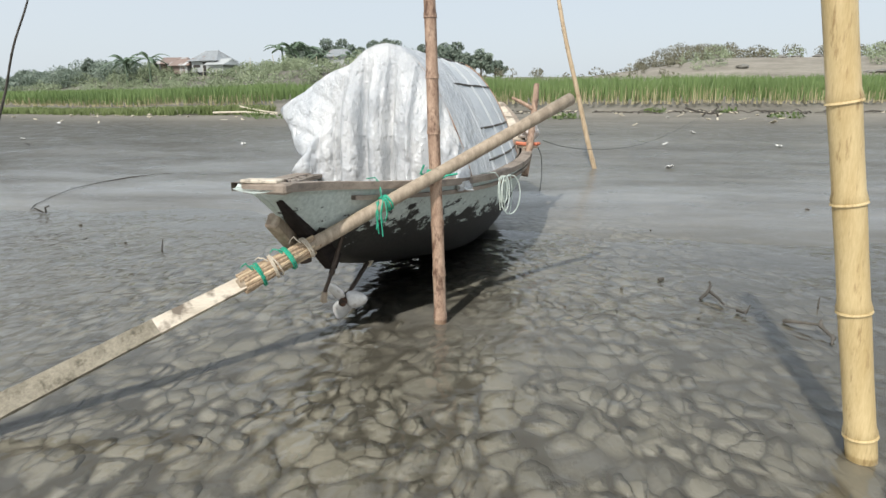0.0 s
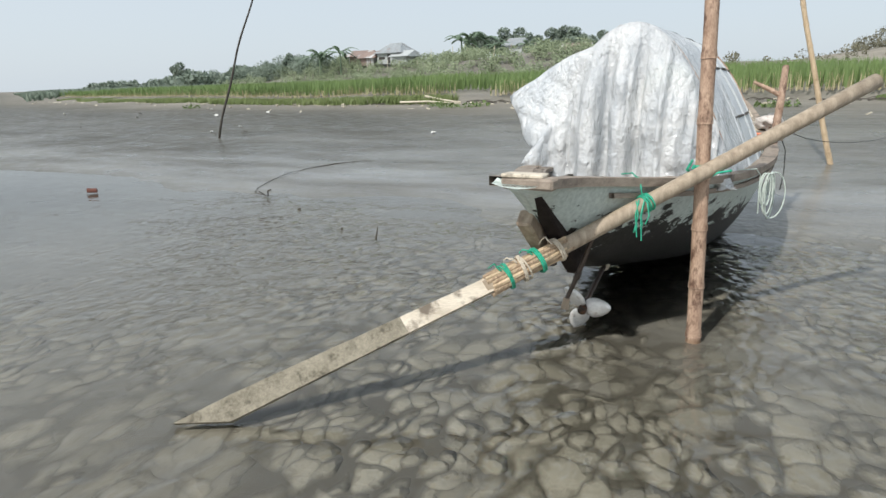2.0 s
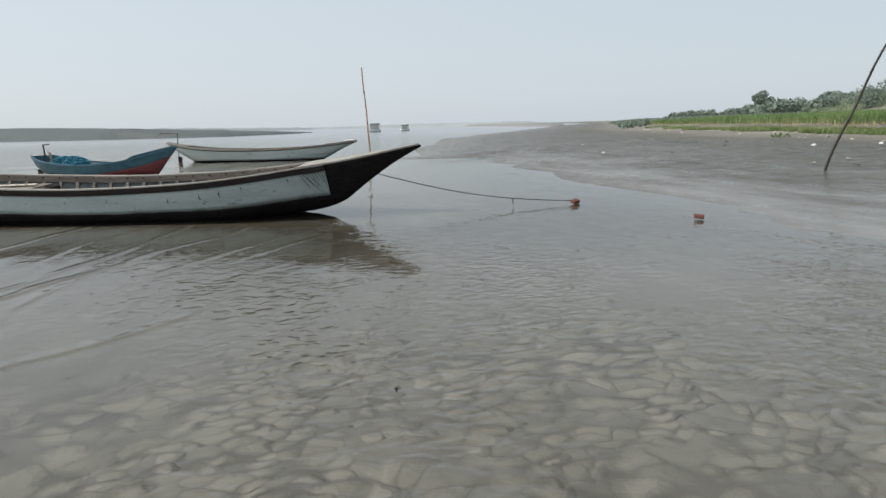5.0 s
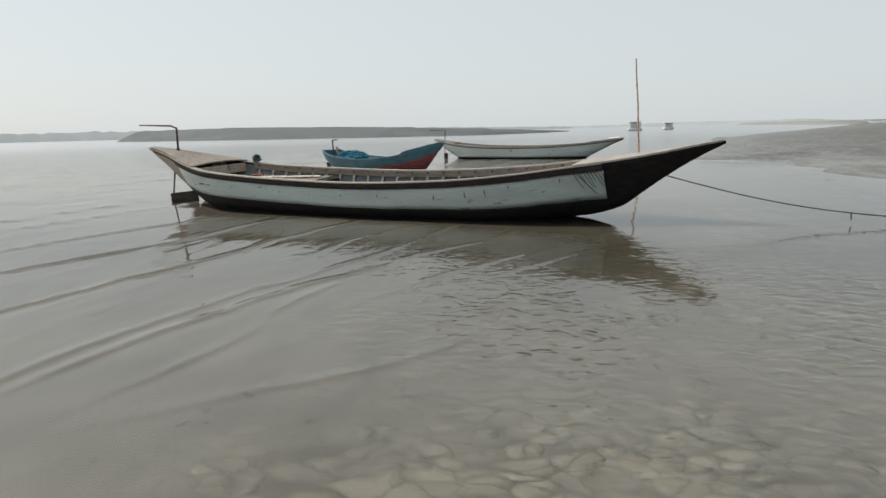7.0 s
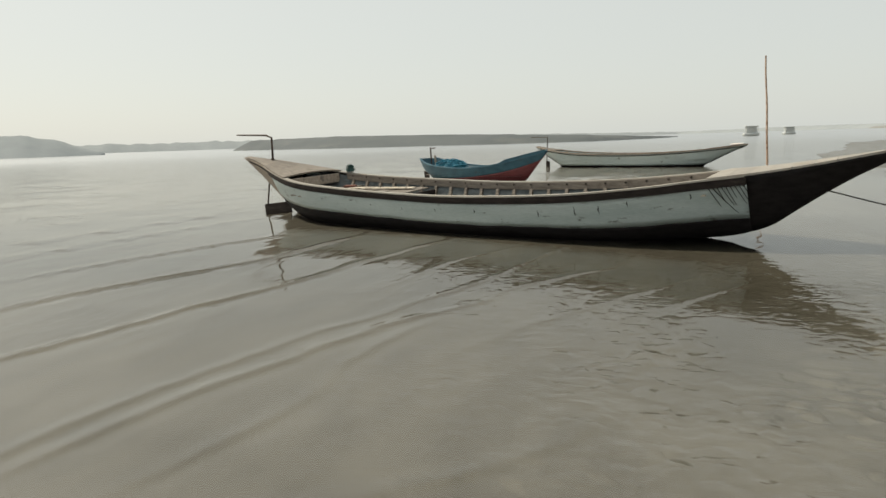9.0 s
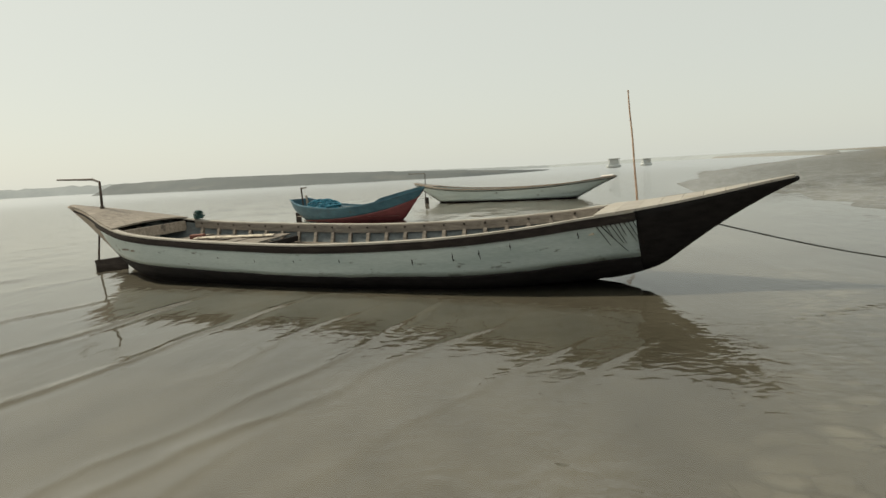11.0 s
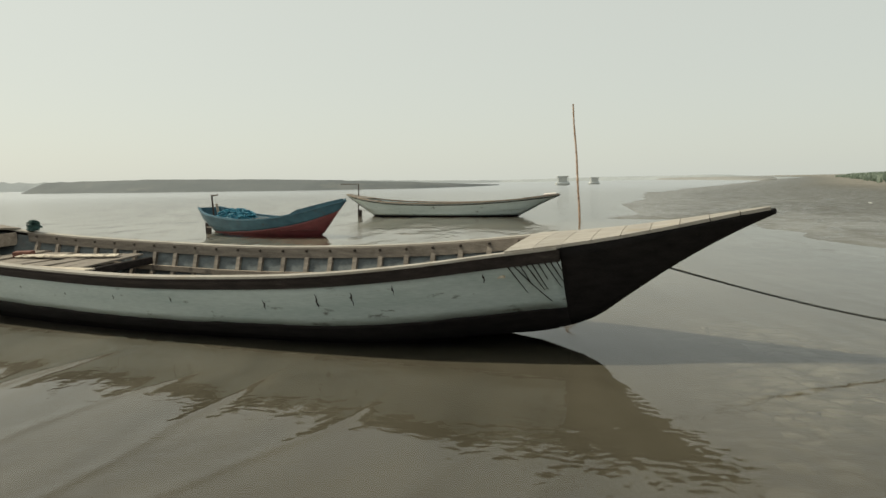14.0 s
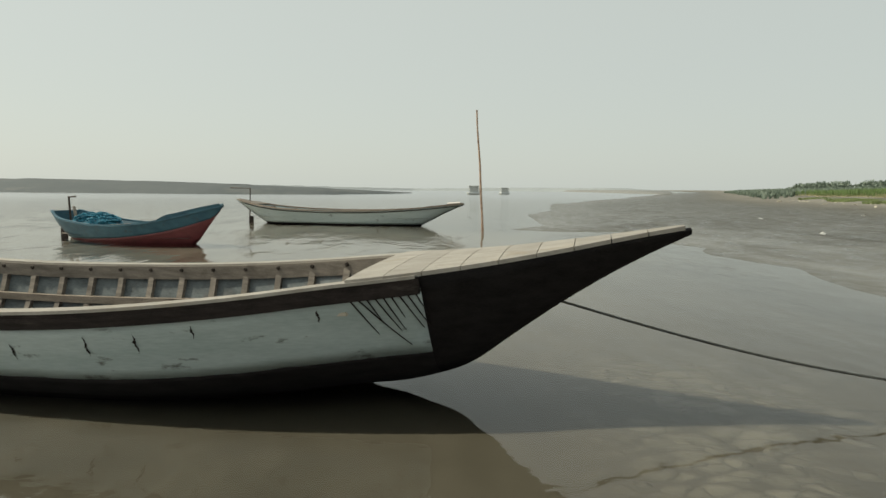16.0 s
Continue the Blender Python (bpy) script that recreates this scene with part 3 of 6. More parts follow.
silt = np.maximum(silt, np.clip((-7.0 - GX) / 3.5, 0, 1) * np.clip((-19 - S) / 3, 0, 1))
silt = np.maximum(silt, np.interp(GX, (0.4, 2.2), (0, 0.75)) * under)  # dark silt towards the open shallows
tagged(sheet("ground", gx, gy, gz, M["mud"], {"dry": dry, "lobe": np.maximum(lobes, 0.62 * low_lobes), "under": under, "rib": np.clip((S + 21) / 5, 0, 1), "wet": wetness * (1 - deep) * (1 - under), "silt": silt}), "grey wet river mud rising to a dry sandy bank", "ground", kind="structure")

# the river, with long low wavelets that run in past the boats
wx = graded(-13.4, -5.3, 0.021, -2500, 30, 1.06)
wy = graded(-5.0, 2.4, 0.021, -1500, 900, 1.06)
WX, WY = np.meshgrid(wx, wy)
wz = np.zeros_like(WX)
# each wavelet: its line as (x, y) and its height
CRESTS = [([(-12.6, -.5), (-9.9, -1.36), (-8.2, -2.15), (-6.2, -2.76), (-5.3, -2.85)], .020), ([(-9.6, -.85), (-8.3, -1.8), (-6.9, -2.3), (-5.4, -2.75)], .015),
          ([(-8.9, -1.2), (-8.0, -1.5), (-7.1, -1.6), (-5.5, -2.1)], .013), ([(-9.1, 1.05), (-7.9, .32), (-6.4, -.38), (-5.8, -1.3), (-5.3, -2.0)], .019),
          ([(-13.3, -2.2), (-11.3, -2.9), (-9.9, -3.3), (-7.6, -4.1), (-6.6, -4.4)], .022), ([(-13.5, -3.8), (-10.8, -4.6), (-9.2, -5.4), (-7.6, -5.7)], .024),
          ([(-13.6, -5.2), (-10.8, -6.4), (-9.0, -7.0)], .026), ([(-11.0, 1.25), (-9.6, .12), (-8.7, -.5), (-7.3, -1.3)], .011),
          ([(-12.4, .5), (-11.3, .15), (-9.8, -.9), (-8.8, -1.25)], .012), ([(-11.3, 1.9), (-10.2, 1.2), (-9.3, .5), (-8.7, .0)], .010), ([(-12.8, -.8), (-11.5, -1.75), (-10.4, -2.0), (-9.5, -2.3)], .011)]
for k in range(8):
    CRESTS.append(([(-21.0 - 1.2 * k, -4.6 - 1.5 * k), (-16.0 - k, -7.0 - 1.5 * k + 0.3 * math.sin(k * 2)), (-10.0 - 0.7 * k, -8.6 - 1.6 * k + 0.4 * math.sin(k * 1.3))], .034))
for i, (line, high) in enumerate(CRESTS):
    a, b = line[0][0], line[-1][0]
    way = curve(line, wx)
    lean = np.sqrt(1 + np.gradient(way, wx) ** 2)
    wander = 0.10 * (hash_noise(wx * 1.7, wx * 0 + i, 4) - 0.5) + 0.03 * (hash_noise(wx * 6, wx * 0 + i, 6) - 0.5)
    ends = np.clip((wx - a) / 0.9, 0, 1) * np.clip((b - wx) / 0.9, 0, 1) * (0.45 + 0.85 * hash_noise(wx * 1.1, wx * 0 + i, 14))
    across = (WY - way[None, :]) / lean[None, :] + wander[None, :]
    grow = 1 + np.clip((-6 - way) / 8, 0, 1.5)[None, :]
    wz += (0.78 if line[-1][1] < -2 and high > .012 else 0.50) * high * ends[None, :] * (np.where(across > 0, np.exp(-((across / (0.024 * grow)) ** 2)), np.exp(-((across / (0.10 * grow)) ** 2))) - 0.18 * np.exp(-(((across - 0.10 * grow) / (0.06 * grow)) ** 2)))
open_ = np.clip((-13 - WX) / 6, 0, 1) * np.clip((6.0 - WY) / 5, 0, 1)
wz += open_ * (0.024 * (hash_noise(WX * 1.1 + WY * 0.3, WY * 1.9, 31) - 0.5) + 0.014 * (hash_noise(WX * 2.6 - WY * 0.4, WY * 3.6, 32) - 0.5))
gone = np.hypot(WX + 6, WY - 1)
river = tagged(sheet("water", wx, wy, wz - 0.004, M["water"], {"ripple": np.interp(gone, (4, 12, 20, 40, 70, 140), (0.75, 0.95, 1.9, 1.8, 0.6, 0.1)), "distance": np.interp(gone, (10, 40, 140), (0, 0.4, 1.0)), "film": np.interp(WX, (-13, -9, -7, -4), (0.0, 0.35, 0.6, 1.0)) * np.clip((WY + 1.6 - 0.3 * (WX + 5)) / 2.5, 0, 1)}), "shallow calm river water with small wavelets", "water", kind="structure")
river.visible_shadow = False


# ---- far across the river ----
def long_bank(name, line, tops, width, mat, label, rough=0.15, step=3.0, category="river bank"):
    """A long low bank along a line: a broken front face and a flat top."""
    pts = []
    for (ax, ay), (bx, by), ta, tb in zip(line, line[1:], tops, tops[1:]):
        k = max(2, int(math.hypot(bx - ax, by - ay) / step))
        pts += [(ax + (bx - ax) * i / k, ay + (by - ay) * i / k, ta + (tb - ta) * i / k) for i in range(k)]
    pts.append((*line[-1], tops[-1]))
    verts, faces = [], []
    for i, (x, y, h) in enumerate(pts):
        a, b = pts[max(0, i - 1)], pts[min(len(pts) - 1, i + 1)]
        w = Vector((b[0] - a[0], b[1] - a[1], 0)).normalized()
        out = Vector((w.y, -w.x, 0))
        j = [noise.noise(Vector((x * 0.11, y * 0.11, k * 3.1))) for k in range(4)]
        top = max(0.05, h * (1 + rough * j[0]))
        back = min(width * min(1, h / 3), 14)
        for off, z in ((top * 2.2 + 0.8 + 0.3 * j[1], -0.6), (top * 1.3 + 0.3 * j[2], top * 0.4), (j[3] * 0.3, top * 0.93), (-2, top), (-back, top * 0.97), (-back - 2 * top, -0.6)):
            verts.append((x + out.x * off, y + out.y * off, z))
    n = 6
    for i in range(len(pts) - 1):
        for k in range(n - 1):
            faces.append((n * i + k, n * i + k + 1, n * i + n + k + 1, n * i + n + k))
    faces += [tuple(reversed(range(n))), tuple(range(n * (len(pts) - 1), n * len(pts)))]
    return tagged(link_mesh(name, verts, faces, mat, None, "", True), label, category, kind="structure")


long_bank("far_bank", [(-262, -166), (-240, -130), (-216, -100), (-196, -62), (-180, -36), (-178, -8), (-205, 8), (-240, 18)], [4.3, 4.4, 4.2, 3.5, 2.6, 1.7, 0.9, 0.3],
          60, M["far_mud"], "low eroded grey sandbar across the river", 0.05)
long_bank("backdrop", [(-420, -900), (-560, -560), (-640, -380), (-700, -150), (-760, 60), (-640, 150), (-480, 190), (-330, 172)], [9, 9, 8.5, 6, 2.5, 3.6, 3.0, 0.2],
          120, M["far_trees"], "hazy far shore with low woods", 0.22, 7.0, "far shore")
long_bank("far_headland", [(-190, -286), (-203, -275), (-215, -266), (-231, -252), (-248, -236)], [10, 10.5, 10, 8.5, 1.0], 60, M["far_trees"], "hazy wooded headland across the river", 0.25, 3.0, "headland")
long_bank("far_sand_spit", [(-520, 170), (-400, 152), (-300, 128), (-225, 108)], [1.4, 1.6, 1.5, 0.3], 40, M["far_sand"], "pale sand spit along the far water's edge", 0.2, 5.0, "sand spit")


def houseboat(x, y, turn, size):
    ob = thing("houseboat", pose(x, y, 0, 0, 0, turn), "small grey houseboat far off on the river", "houseboat", "far houseboats")
    part("hull", box(pose(0, 0, 0.35 * size), (2.6 * size, 3.6 * size, 0.8 * size), 0.2), M["raft"], ob)
    part("cabin", box(pose(0, 0, 1.4 * size), (1.9 * size, 2.4 * size, 1.7 * size), 0.05), M["tin_wall"], ob, "pale cabin walls")
    part("roof", box(pose(0, 0, 2.4 * size), (2.6 * size, 3.1 * size, 0.25 * size), 0.08), M["raft"], ob)
    for k in (-1, 1):
        part("post", box(pose(0.9 * size, 1.4 * k * size, 1.5 * size), (0.12, 0.12, 1.7 * size)), M["raft"], ob)


houseboat(-190, 33.0, 0, 1.05)
houseboat(-205, 45.5, 8, 0.85)


# ---- boats ----
def loft(rows, closed=False):
    """Quads over rows of points of equal length."""
    verts = [p for row in rows for p in row]
    n = len(rows[0])
    return verts, [(n * i + k, n * i + k + 1, n * i + n + k + 1, n * i + n + k) for i in range(len(rows) - 1) for k in range(n - 1)]


class Hull:
    """Sections of a double-ended plank boat: u from stern tip to bow tip, half-breadth, sheer, keel and fullness along it."""

    def __init__(self, breadth, sheer, keel, full):
        self.tables = breadth, sheer, keel, full

    def at(self, u, w, side, inset=0.0):
        b, g, k, e = (float(curve(t, u)) for t in self.tables)
        g = max(g, k + 0.02)
        v = max(0.0, b * w**e - inset)
        return (side * v, u, k + (g - k) * w)

    def w_of(self, u, z):
        g, k = float(curve(self.tables[1], u)), float(curve(self.tables[2], u))
        return min(1.0, max(0.0, (z - k) / max(0.02, g - k)))

    def skin(self, us, low, high, inset=0.0, rows=8, sides=(-1, 1)):
        """Planking between two heights given as w(u)."""
        verts, faces = [], []
        for side in sides:
            v, f = loft([[self.at(u, low(u) + (high(u) - low(u)) * i / rows, side, inset) for i in range(rows + 1)] for u in us])
            faces += [tuple(i + len(verts) for i in (q[::-1] if side > 0 else q)) for q in f]
            verts += v
        return verts, faces

    def wale(self, us, w, depth, out, inn, side, lift=0.0):
        """A rail of rectangular section along the side at height w(u)."""
        rows = []
        for u in us:
            x, y, z = self.at(u, w(u), 1)
            a, b = side * (x + out), side * max(0.0, x - inn)
            rows.append([(a, y, z + lift), (a, y, z - depth + lift), (b, y, z - depth + lift), (b, y, z + lift), (a, y, z + lift)])
        return loft(rows)


def solid(ob, thick, offset=-1):
    s = ob.modifiers.new("thickness", "SOLIDIFY")
    s.thickness, s.offset = thick, offset
    return ob


def span(a, b, n):
    return [a + (b - a) * i / n for i in range(n + 1)]


def long_boat():
    """The long open boat, white sides over a black bottom, moored at the water's edge."""
    L = 12.9
    H = Hull([(0, .05), (.6, .2), (1.2, .42), (1.9, .70), (2.6, .90), (4, 1.05), (6, 1.13), (8, 1.12), (9.3, 1.03), (10.2, .88), (11.2, .58), (12, .30), (12.6, .10), (12.9, .025)],
             [(0, 1.24), (.97, 1.10), (1.9, .92), (2.6, .80), (3.2, .745), (4.2, .69), (5.25, .65), (6.65, .62), (7.9, .645), (9, .70), (10, .795), (10.6, .87), (11.2, .935), (11.8, 1.02), (12.35, 1.12), (12.9, 1.22)],
             [(0, 1.20), (.5, .86), (1.0, .50), (1.5, .16), (1.9, -.06), (2.6, -.17), (4, -.2), (7, -.2), (9.4, -.16), (10.4, -.03), (11.1, .09), (11.43, .22), (11.75, .46), (12.06, .69), (12.36, .89), (12.65, 1.06), (12.9, 1.19)],
             [(0, .8), (1.9, .55), (2.8, .32), (4.5, .22), (8, .22), (9.5, .30), (10.4, .48), (11.2, .72), (12.9, .8)])
    boat = thing("wooden_boat", Matrix.Translation((-17.25, -8.5, 0)) @ pose(0, 0, 0, 0, 2.0, -20.87), "long open wooden boat, white sides, black bottom, aground at water's edge", "boat")
    low_z = [(1.5, .36), (2.2, .28), (3.4, .225), (5, .185), (6.9, .15), (8.5, .175), (9.3, .19), (10, .235), (10.6, .295), (11.2, .355)]
    wob = lambda u: 0.012 * noise.noise(Vector((u * 2.1, 0, 0))) + 0.008 * noise.noise(Vector((u * 7, 3, 0)))
    w_low = lambda u: H.w_of(u, float(curve(low_z, u)) + wob(u))
    w_top = lambda u: H.w_of(u, float(curve(H.tables[1], u)) - 0.105)
    zero, one = (lambda u: 0.0), (lambda u: 1.0)
    ob = link_mesh("bottom_planking", *H.skin(span(1.5, 11.2, 80), zero, w_low), M["tar"], boat, "black tarred bottom", True)
    solid(ob, 0.035)
    ob = link_mesh("side_planking", *H.skin(span(1.5, 11.2, 90), w_low, w_top, rows=5), M["white_paint"], boat, "white painted side, chipped and scuffed", True)
    solid(ob, 0.035)
    ob = link_mesh("bow_planking", *H.skin(span(11.2, L, 26), zero, one), M["tar"], boat, "black tarred raking bow", True)
    solid(ob, 0.03)
    ob = link_mesh("stern_planking", *H.skin(span(0, 1.5, 14), zero, one), M["rail_wood"], boat, "greyed wooden stern", True)
    solid(ob, 0.03)
    for side in (-1, 1):
        link_mesh("side_strake", *H.wale(span(1.5, 11.2, 70), one, 0.105, 0.012, 0.03, side), M["dark_wood"], boat, "dark weathered strake under the rail")
        link_mesh("rub_rail", *H.wale(span(.3, 11.2, 70), lambda u: H.w_of(u, float(curve(H.tables[1], u)) - 0.03), 0.03, 0.028, 0.0, side), M["dark_wood"], boat)
        link_mesh("gunwale", *H.wale(span(1.2, 11.18, 70), one, 0.022, 0.02, 0.10, side, 0.022), M["foredeck"], boat, "pale worn gunwale board")
        link_mesh("inner_rail", *H.wale(span(2.6, 10.9, 60), lambda u: H.w_of(u, float(curve(H.tables[1], u)) + 0.02), 0.13, -0.10, 0.125, side, 0.005), M["deck_wood"], boat, "worn inner rail board with nail heads")
        link_mesh("inner_rail", *H.wale(span(2.6, 10.9, 60), lambda u: H.w_of(u, float(curve(H.tables[1], u)) - 0.30), 0.07, -0.08, 0.13, side), M["rail_wood"], boat)
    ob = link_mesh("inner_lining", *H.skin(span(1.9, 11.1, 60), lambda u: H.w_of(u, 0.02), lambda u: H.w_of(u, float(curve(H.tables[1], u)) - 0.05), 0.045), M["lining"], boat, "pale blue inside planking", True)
    # floor boards
    for k in range(6):
        l, r = [], []
        for u in span(2.4, 10.8, 24):
            half = H.at(u, H.w_of(u, 0.1), 1, 0.06)[0]
            l.append((-half + 2 * half * k / 6 + 0.006, u, 0.10))
            r.append((-half + 2 * half * (k + 1) / 6 - 0.006, u, 0.10))
        link_mesh("floor_plank", *strip_solid(l, r, 0.03), M["dark_wood"], boat)
    # ribs and nail heads
    nail = bpy.data.meshes.new("nail_head")
    bm = bmesh.new()
    bmesh.ops.create_cone(bm, cap_ends=True, segments=8, radius1=0.022, radius2=0.014, depth=0.016)
    bm.to_mesh(nail)
    bm.free()
    nail.materials.append(M["iron"])
    for side in (-1, 1):
        for i in range(22):
            u = 2.75 + i * 0.37
            path = [H.at(u, H.w_of(u, z), side, 0.065) for z in span(0.08, float(curve(H.tables[1], u)) - 0.06, 4)]
            bm = bmesh.new()
            for a, b in zip(path, path[1:]):
                a, b = Vector(a), Vector(b)
                mid = (a + b) / 2
                q = (b - a).to_track_quat("Z", "Y").to_matrix().to_4x4()
                add_box(bm, Matrix.Translation(mid) @ q, (0.06, 0.05, (b - a).length + 0.02))
            part("rib", bm, M["deck_wood"], boat)
            x, y, z = H.at(u, 1.0, side, 0.135)
            o = new("nail_head", nail)
            o.parent = boat
            o.matrix_basis = pose(x, y, z - 0.03, 0, -90 * side)
    # fore and after decks of short cross planks, raised in the middle
    for a, b, n, name, camber, drop in ((10.75, 12.86, 9, "foredeck_plank", 0.022, 0.010), (0.12, 2.35, 8, "afterdeck_plank", 0.05, 0.015)):
        for i in range(n):
            u0, u1 = a + (b - a) * i / n + 0.003, a + (b - a) * (i + 1) / n - 0.003
            rows = []
            for u in (u0, u1):
                x, y, z = H.at(u, 1.0, 1)
                rows.append([(x * s, u, z + drop + camber * min(1, x / 0.4) * (1 - s * s) + 0.004 * noise.noise(Vector((u * 9, s, 1)))) for s in span(-1, 1, 8)])
            v, f = loft(rows)
            solid(link_mesh(name, v, f, M["deck_wood"] if name[0] == "a" else M["foredeck"], boat), 0.028, 1)
    part("deck_beam", box(pose(0, 2.36, 0.72), (1.5, 0.05, 0.20), 0.01), M["rail_wood"], boat)
    part("deck_beam", box(pose(0, 10.74, 0.85), (1.2, 0.06, 0.10), 0.01), M["dark_wood"], boat)
    # loose deck of boards towards the stern
    for i in range(9):
        u = 2.62 + i * 0.27
        part("platform_board", box(pose(0.02 * math.sin(i * 3.1), u, 0.50 + 0.012 * math.sin(i * 2.3), 0, 1.5 * math.sin(i), 1.2 * math.sin(i * 1.7)), (1.62 + 0.1 * math.sin(i * 1.9), 0.255, 0.025), 0.004), M["deck_wood"], boat)
    part("platform_beam", box(pose(0, 5.0, 0.43), (1.75, 0.07, 0.10), 0.01), M["dark_wood"], boat)
    part("loose_board", box(pose(-0.35, 4.0, 0.55, 0, 3, 12), (0.16, 1.6, 0.02), 0.004), M["pale_plank"], boat)
    part("loose_board", box(pose(0.45, 4.8, 0.53, 2, 0, -8), (0.14, 1.5, 0.02), 0.004), M["pale_plank"], boat)
    part("loose_board", box(pose(0.45, 9.9, 0.60, 6, 0, -6), (0.24, 1.7, 0.025), 0.004), M["pale_plank"], boat, "pale board lying inside the bow")
    # rudder and bent tiller
    stock = part("rudder_stock", tube([(0, .62, 0.02), (0, .80, .7), (0, 1.0, 1.12), (0, 1.04, 1.70)], [.018, .02, .028, .022]), M["iron"], boat, "rusty iron rudder stock")
    part("tiller", tube([(0, 1.04, 1.69), (0, .85, 1.75), (0, -.25, 1.79)], [.02, .022, .016]), M["iron"], stock)
    part("collar", tube([(0, .985, 1.06), (0, 1.01, 1.22)], [.05, .04]), M["iron"], stock)
    part("rudder_blade", box(pose(0, 1.02, 0.06, 6), (0.035, 0.95, 0.26), 0.01), M["dark_wood"], boat, "dark wet rudder blade")
    # scuffs where the strake's nails have bled down the paint
    for i, (u, drop, long) in enumerate(((5.0, .10, .05), (5.75, .12, .04), (6.5, .10, .05), (7.3, .08, .08), (8.42, .10, .13), (9.0, .06, .15), (9.35, .06, .15), (9.75, .03, .10), (10.55, .03, .09))):
        top_z = float(curve(H.tables[1], u)) - .115 - drop
        wide = lambda k, e: (.003 + .022 * abs(noise.noise(Vector((k * 1.9, i * 3.3, e))))) * math.sin(math.pi * (k + 0.6) / 14)
        v, f = loft([[tuple(Vector(H.at(u + dx + .004 * math.sin(k * .8 + i), H.w_of(u, top_z - long * k / 13), 1)) + Vector((.004, 0, 0))) for dx in (-wide(k, 1), wide(k, 7))] for k in range(14)])
        link_mesh("scuff", v, f, M["dark_wood"], boat, "dark rust-stained scuff")
    # dried roots hanging at the bow end of the painted side
    for i in range(9):
        u = 11.17 - 0.05 * i
        pts = []
        for k in range(6):
            w = H.w_of(u - 0.0 * k, float(curve(H.tables[1], u)) - 0.11 - (0.055 if i != 7 else 0.085) * k * (0.6 + 0.5 * math.sin(i * 2.1) ** 2))
            x, y, z = H.at(u + (0.028 if i != 7 else 0.085) * k * (0.4 + 0.5 * math.sin(i) ** 2), w, 1)
            pts.append((x + 0.012, y, z))
        part("root", tube(pts, [.006, .005, .005, .004, .004, .003], 5), M["dark_wood"], boat, "dark dried root")
    return boat


long_boat_thing = long_boat()


def far_boat():
    """A slimmer white boat further out."""
    H = Hull([(0, .05), (.8, .45), (2, .8), (4.5, .95), (6.5, .85), (8, .55), (9, .22), (9.6, .04)],
             [(0, 1.02), (.8, .86), (2, .70), (4, .60), (5.5, .60), (7, .66), (8.2, .76), (9.6, .92)],
             [(0, .96), (.8, .40), (1.5, -.08), (3, -.2), (7, -.2), (7.9, -.02), (8.5, .34), (9.1, .66), (9.6, .88)],
             [(0, .8), (2, .4), (4.5, .25), (7, .4), (9.6, .8)])
    a, b = Vector((-37.2, -4.15, 0)), Vector((-33.6, 5.35, 0))
    d = b - a
    boat = thing("wooden_boat", Matrix.Translation(a) @ pose(0, 0, 0, 0, 0, math.degrees(math.atan2(-d.x, d.y))) @ Matrix.Diagonal((1, d.length / 9.6, 1, 1)),
                 "long white wooden boat moored further out", "boat")
    zero, one = (lambda u: 0.0), (lambda u: 1.0)
    low = lambda u: H.w_of(u, 0.05)
    solid(link_mesh("bottom_planking", *H.skin(span(0, 9.6, 40), zero, low), M["tar"], boat, "", True), 0.03)
    solid(link_mesh("side_planking", *H.skin(span(0, 9.6, 48), low, one), M["white_paint"], boat, "white painted side", True), 0.03)
    for side in (-1, 1):
        link_mesh("gunwale", *H.wale(span(0, 9.6, 40), one, 0.05, 0.04, 0.07, side, 0.01), M["rail_wood"], boat)
        link_mesh("rub_rail", *H.wale(span(.3, 9.5, 40), lambda u: H.w_of(u, float(curve(H.tables[1], u)) - 0.07), 0.03, 0.03, 0.0, side), M["dark_wood"], boat)
    v, f = loft([[(H.at(u, .75, 1, .05)[0] * s, u, .30) for s in (-1, 1)] for u in span(1, 8.3, 14)])
    link_mesh("floor", v, f, M["deck_wood"], boat)
    for i in range(8):
        u = 1.4 + i * 0.9
        part("thwart", box(pose(0, u, float(curve(H.tables[1], u)) - 0.08), (2 * H.at(u, .9, 1, .05)[0], 0.09, 0.05)), M["deck_wood"], boat)
    for a0, b0 in ((0.1, 1.2), (8.2, 9.55)):
        v, f = loft([[(H.at(u, 1, 1)[0] * s, u, H.at(u, 1, 1)[2] + 0.03) for s in (-1, 0, 1)] for u in span(a0, b0, 6)])
        solid(link_mesh("deck", v, f, M["deck_wood"], boat), 0.03)
    part("rudder_stock", tube([(0, .55, 0), (0, .6, 1.48), (0, -.3, 1.5)], .025), M["iron"], boat)
    part("rudder_blade", box(pose(0, .62, 0.12), (0.04, 0.22, 0.3), 0.02), M["dark_wood"], boat)
    part("bow_cloth", box(pose(0, 9.2, .93, 4, 3, 10), (0.35, 0.5, 0.05), 0.02), M["cloth"], boat)


far_boat()


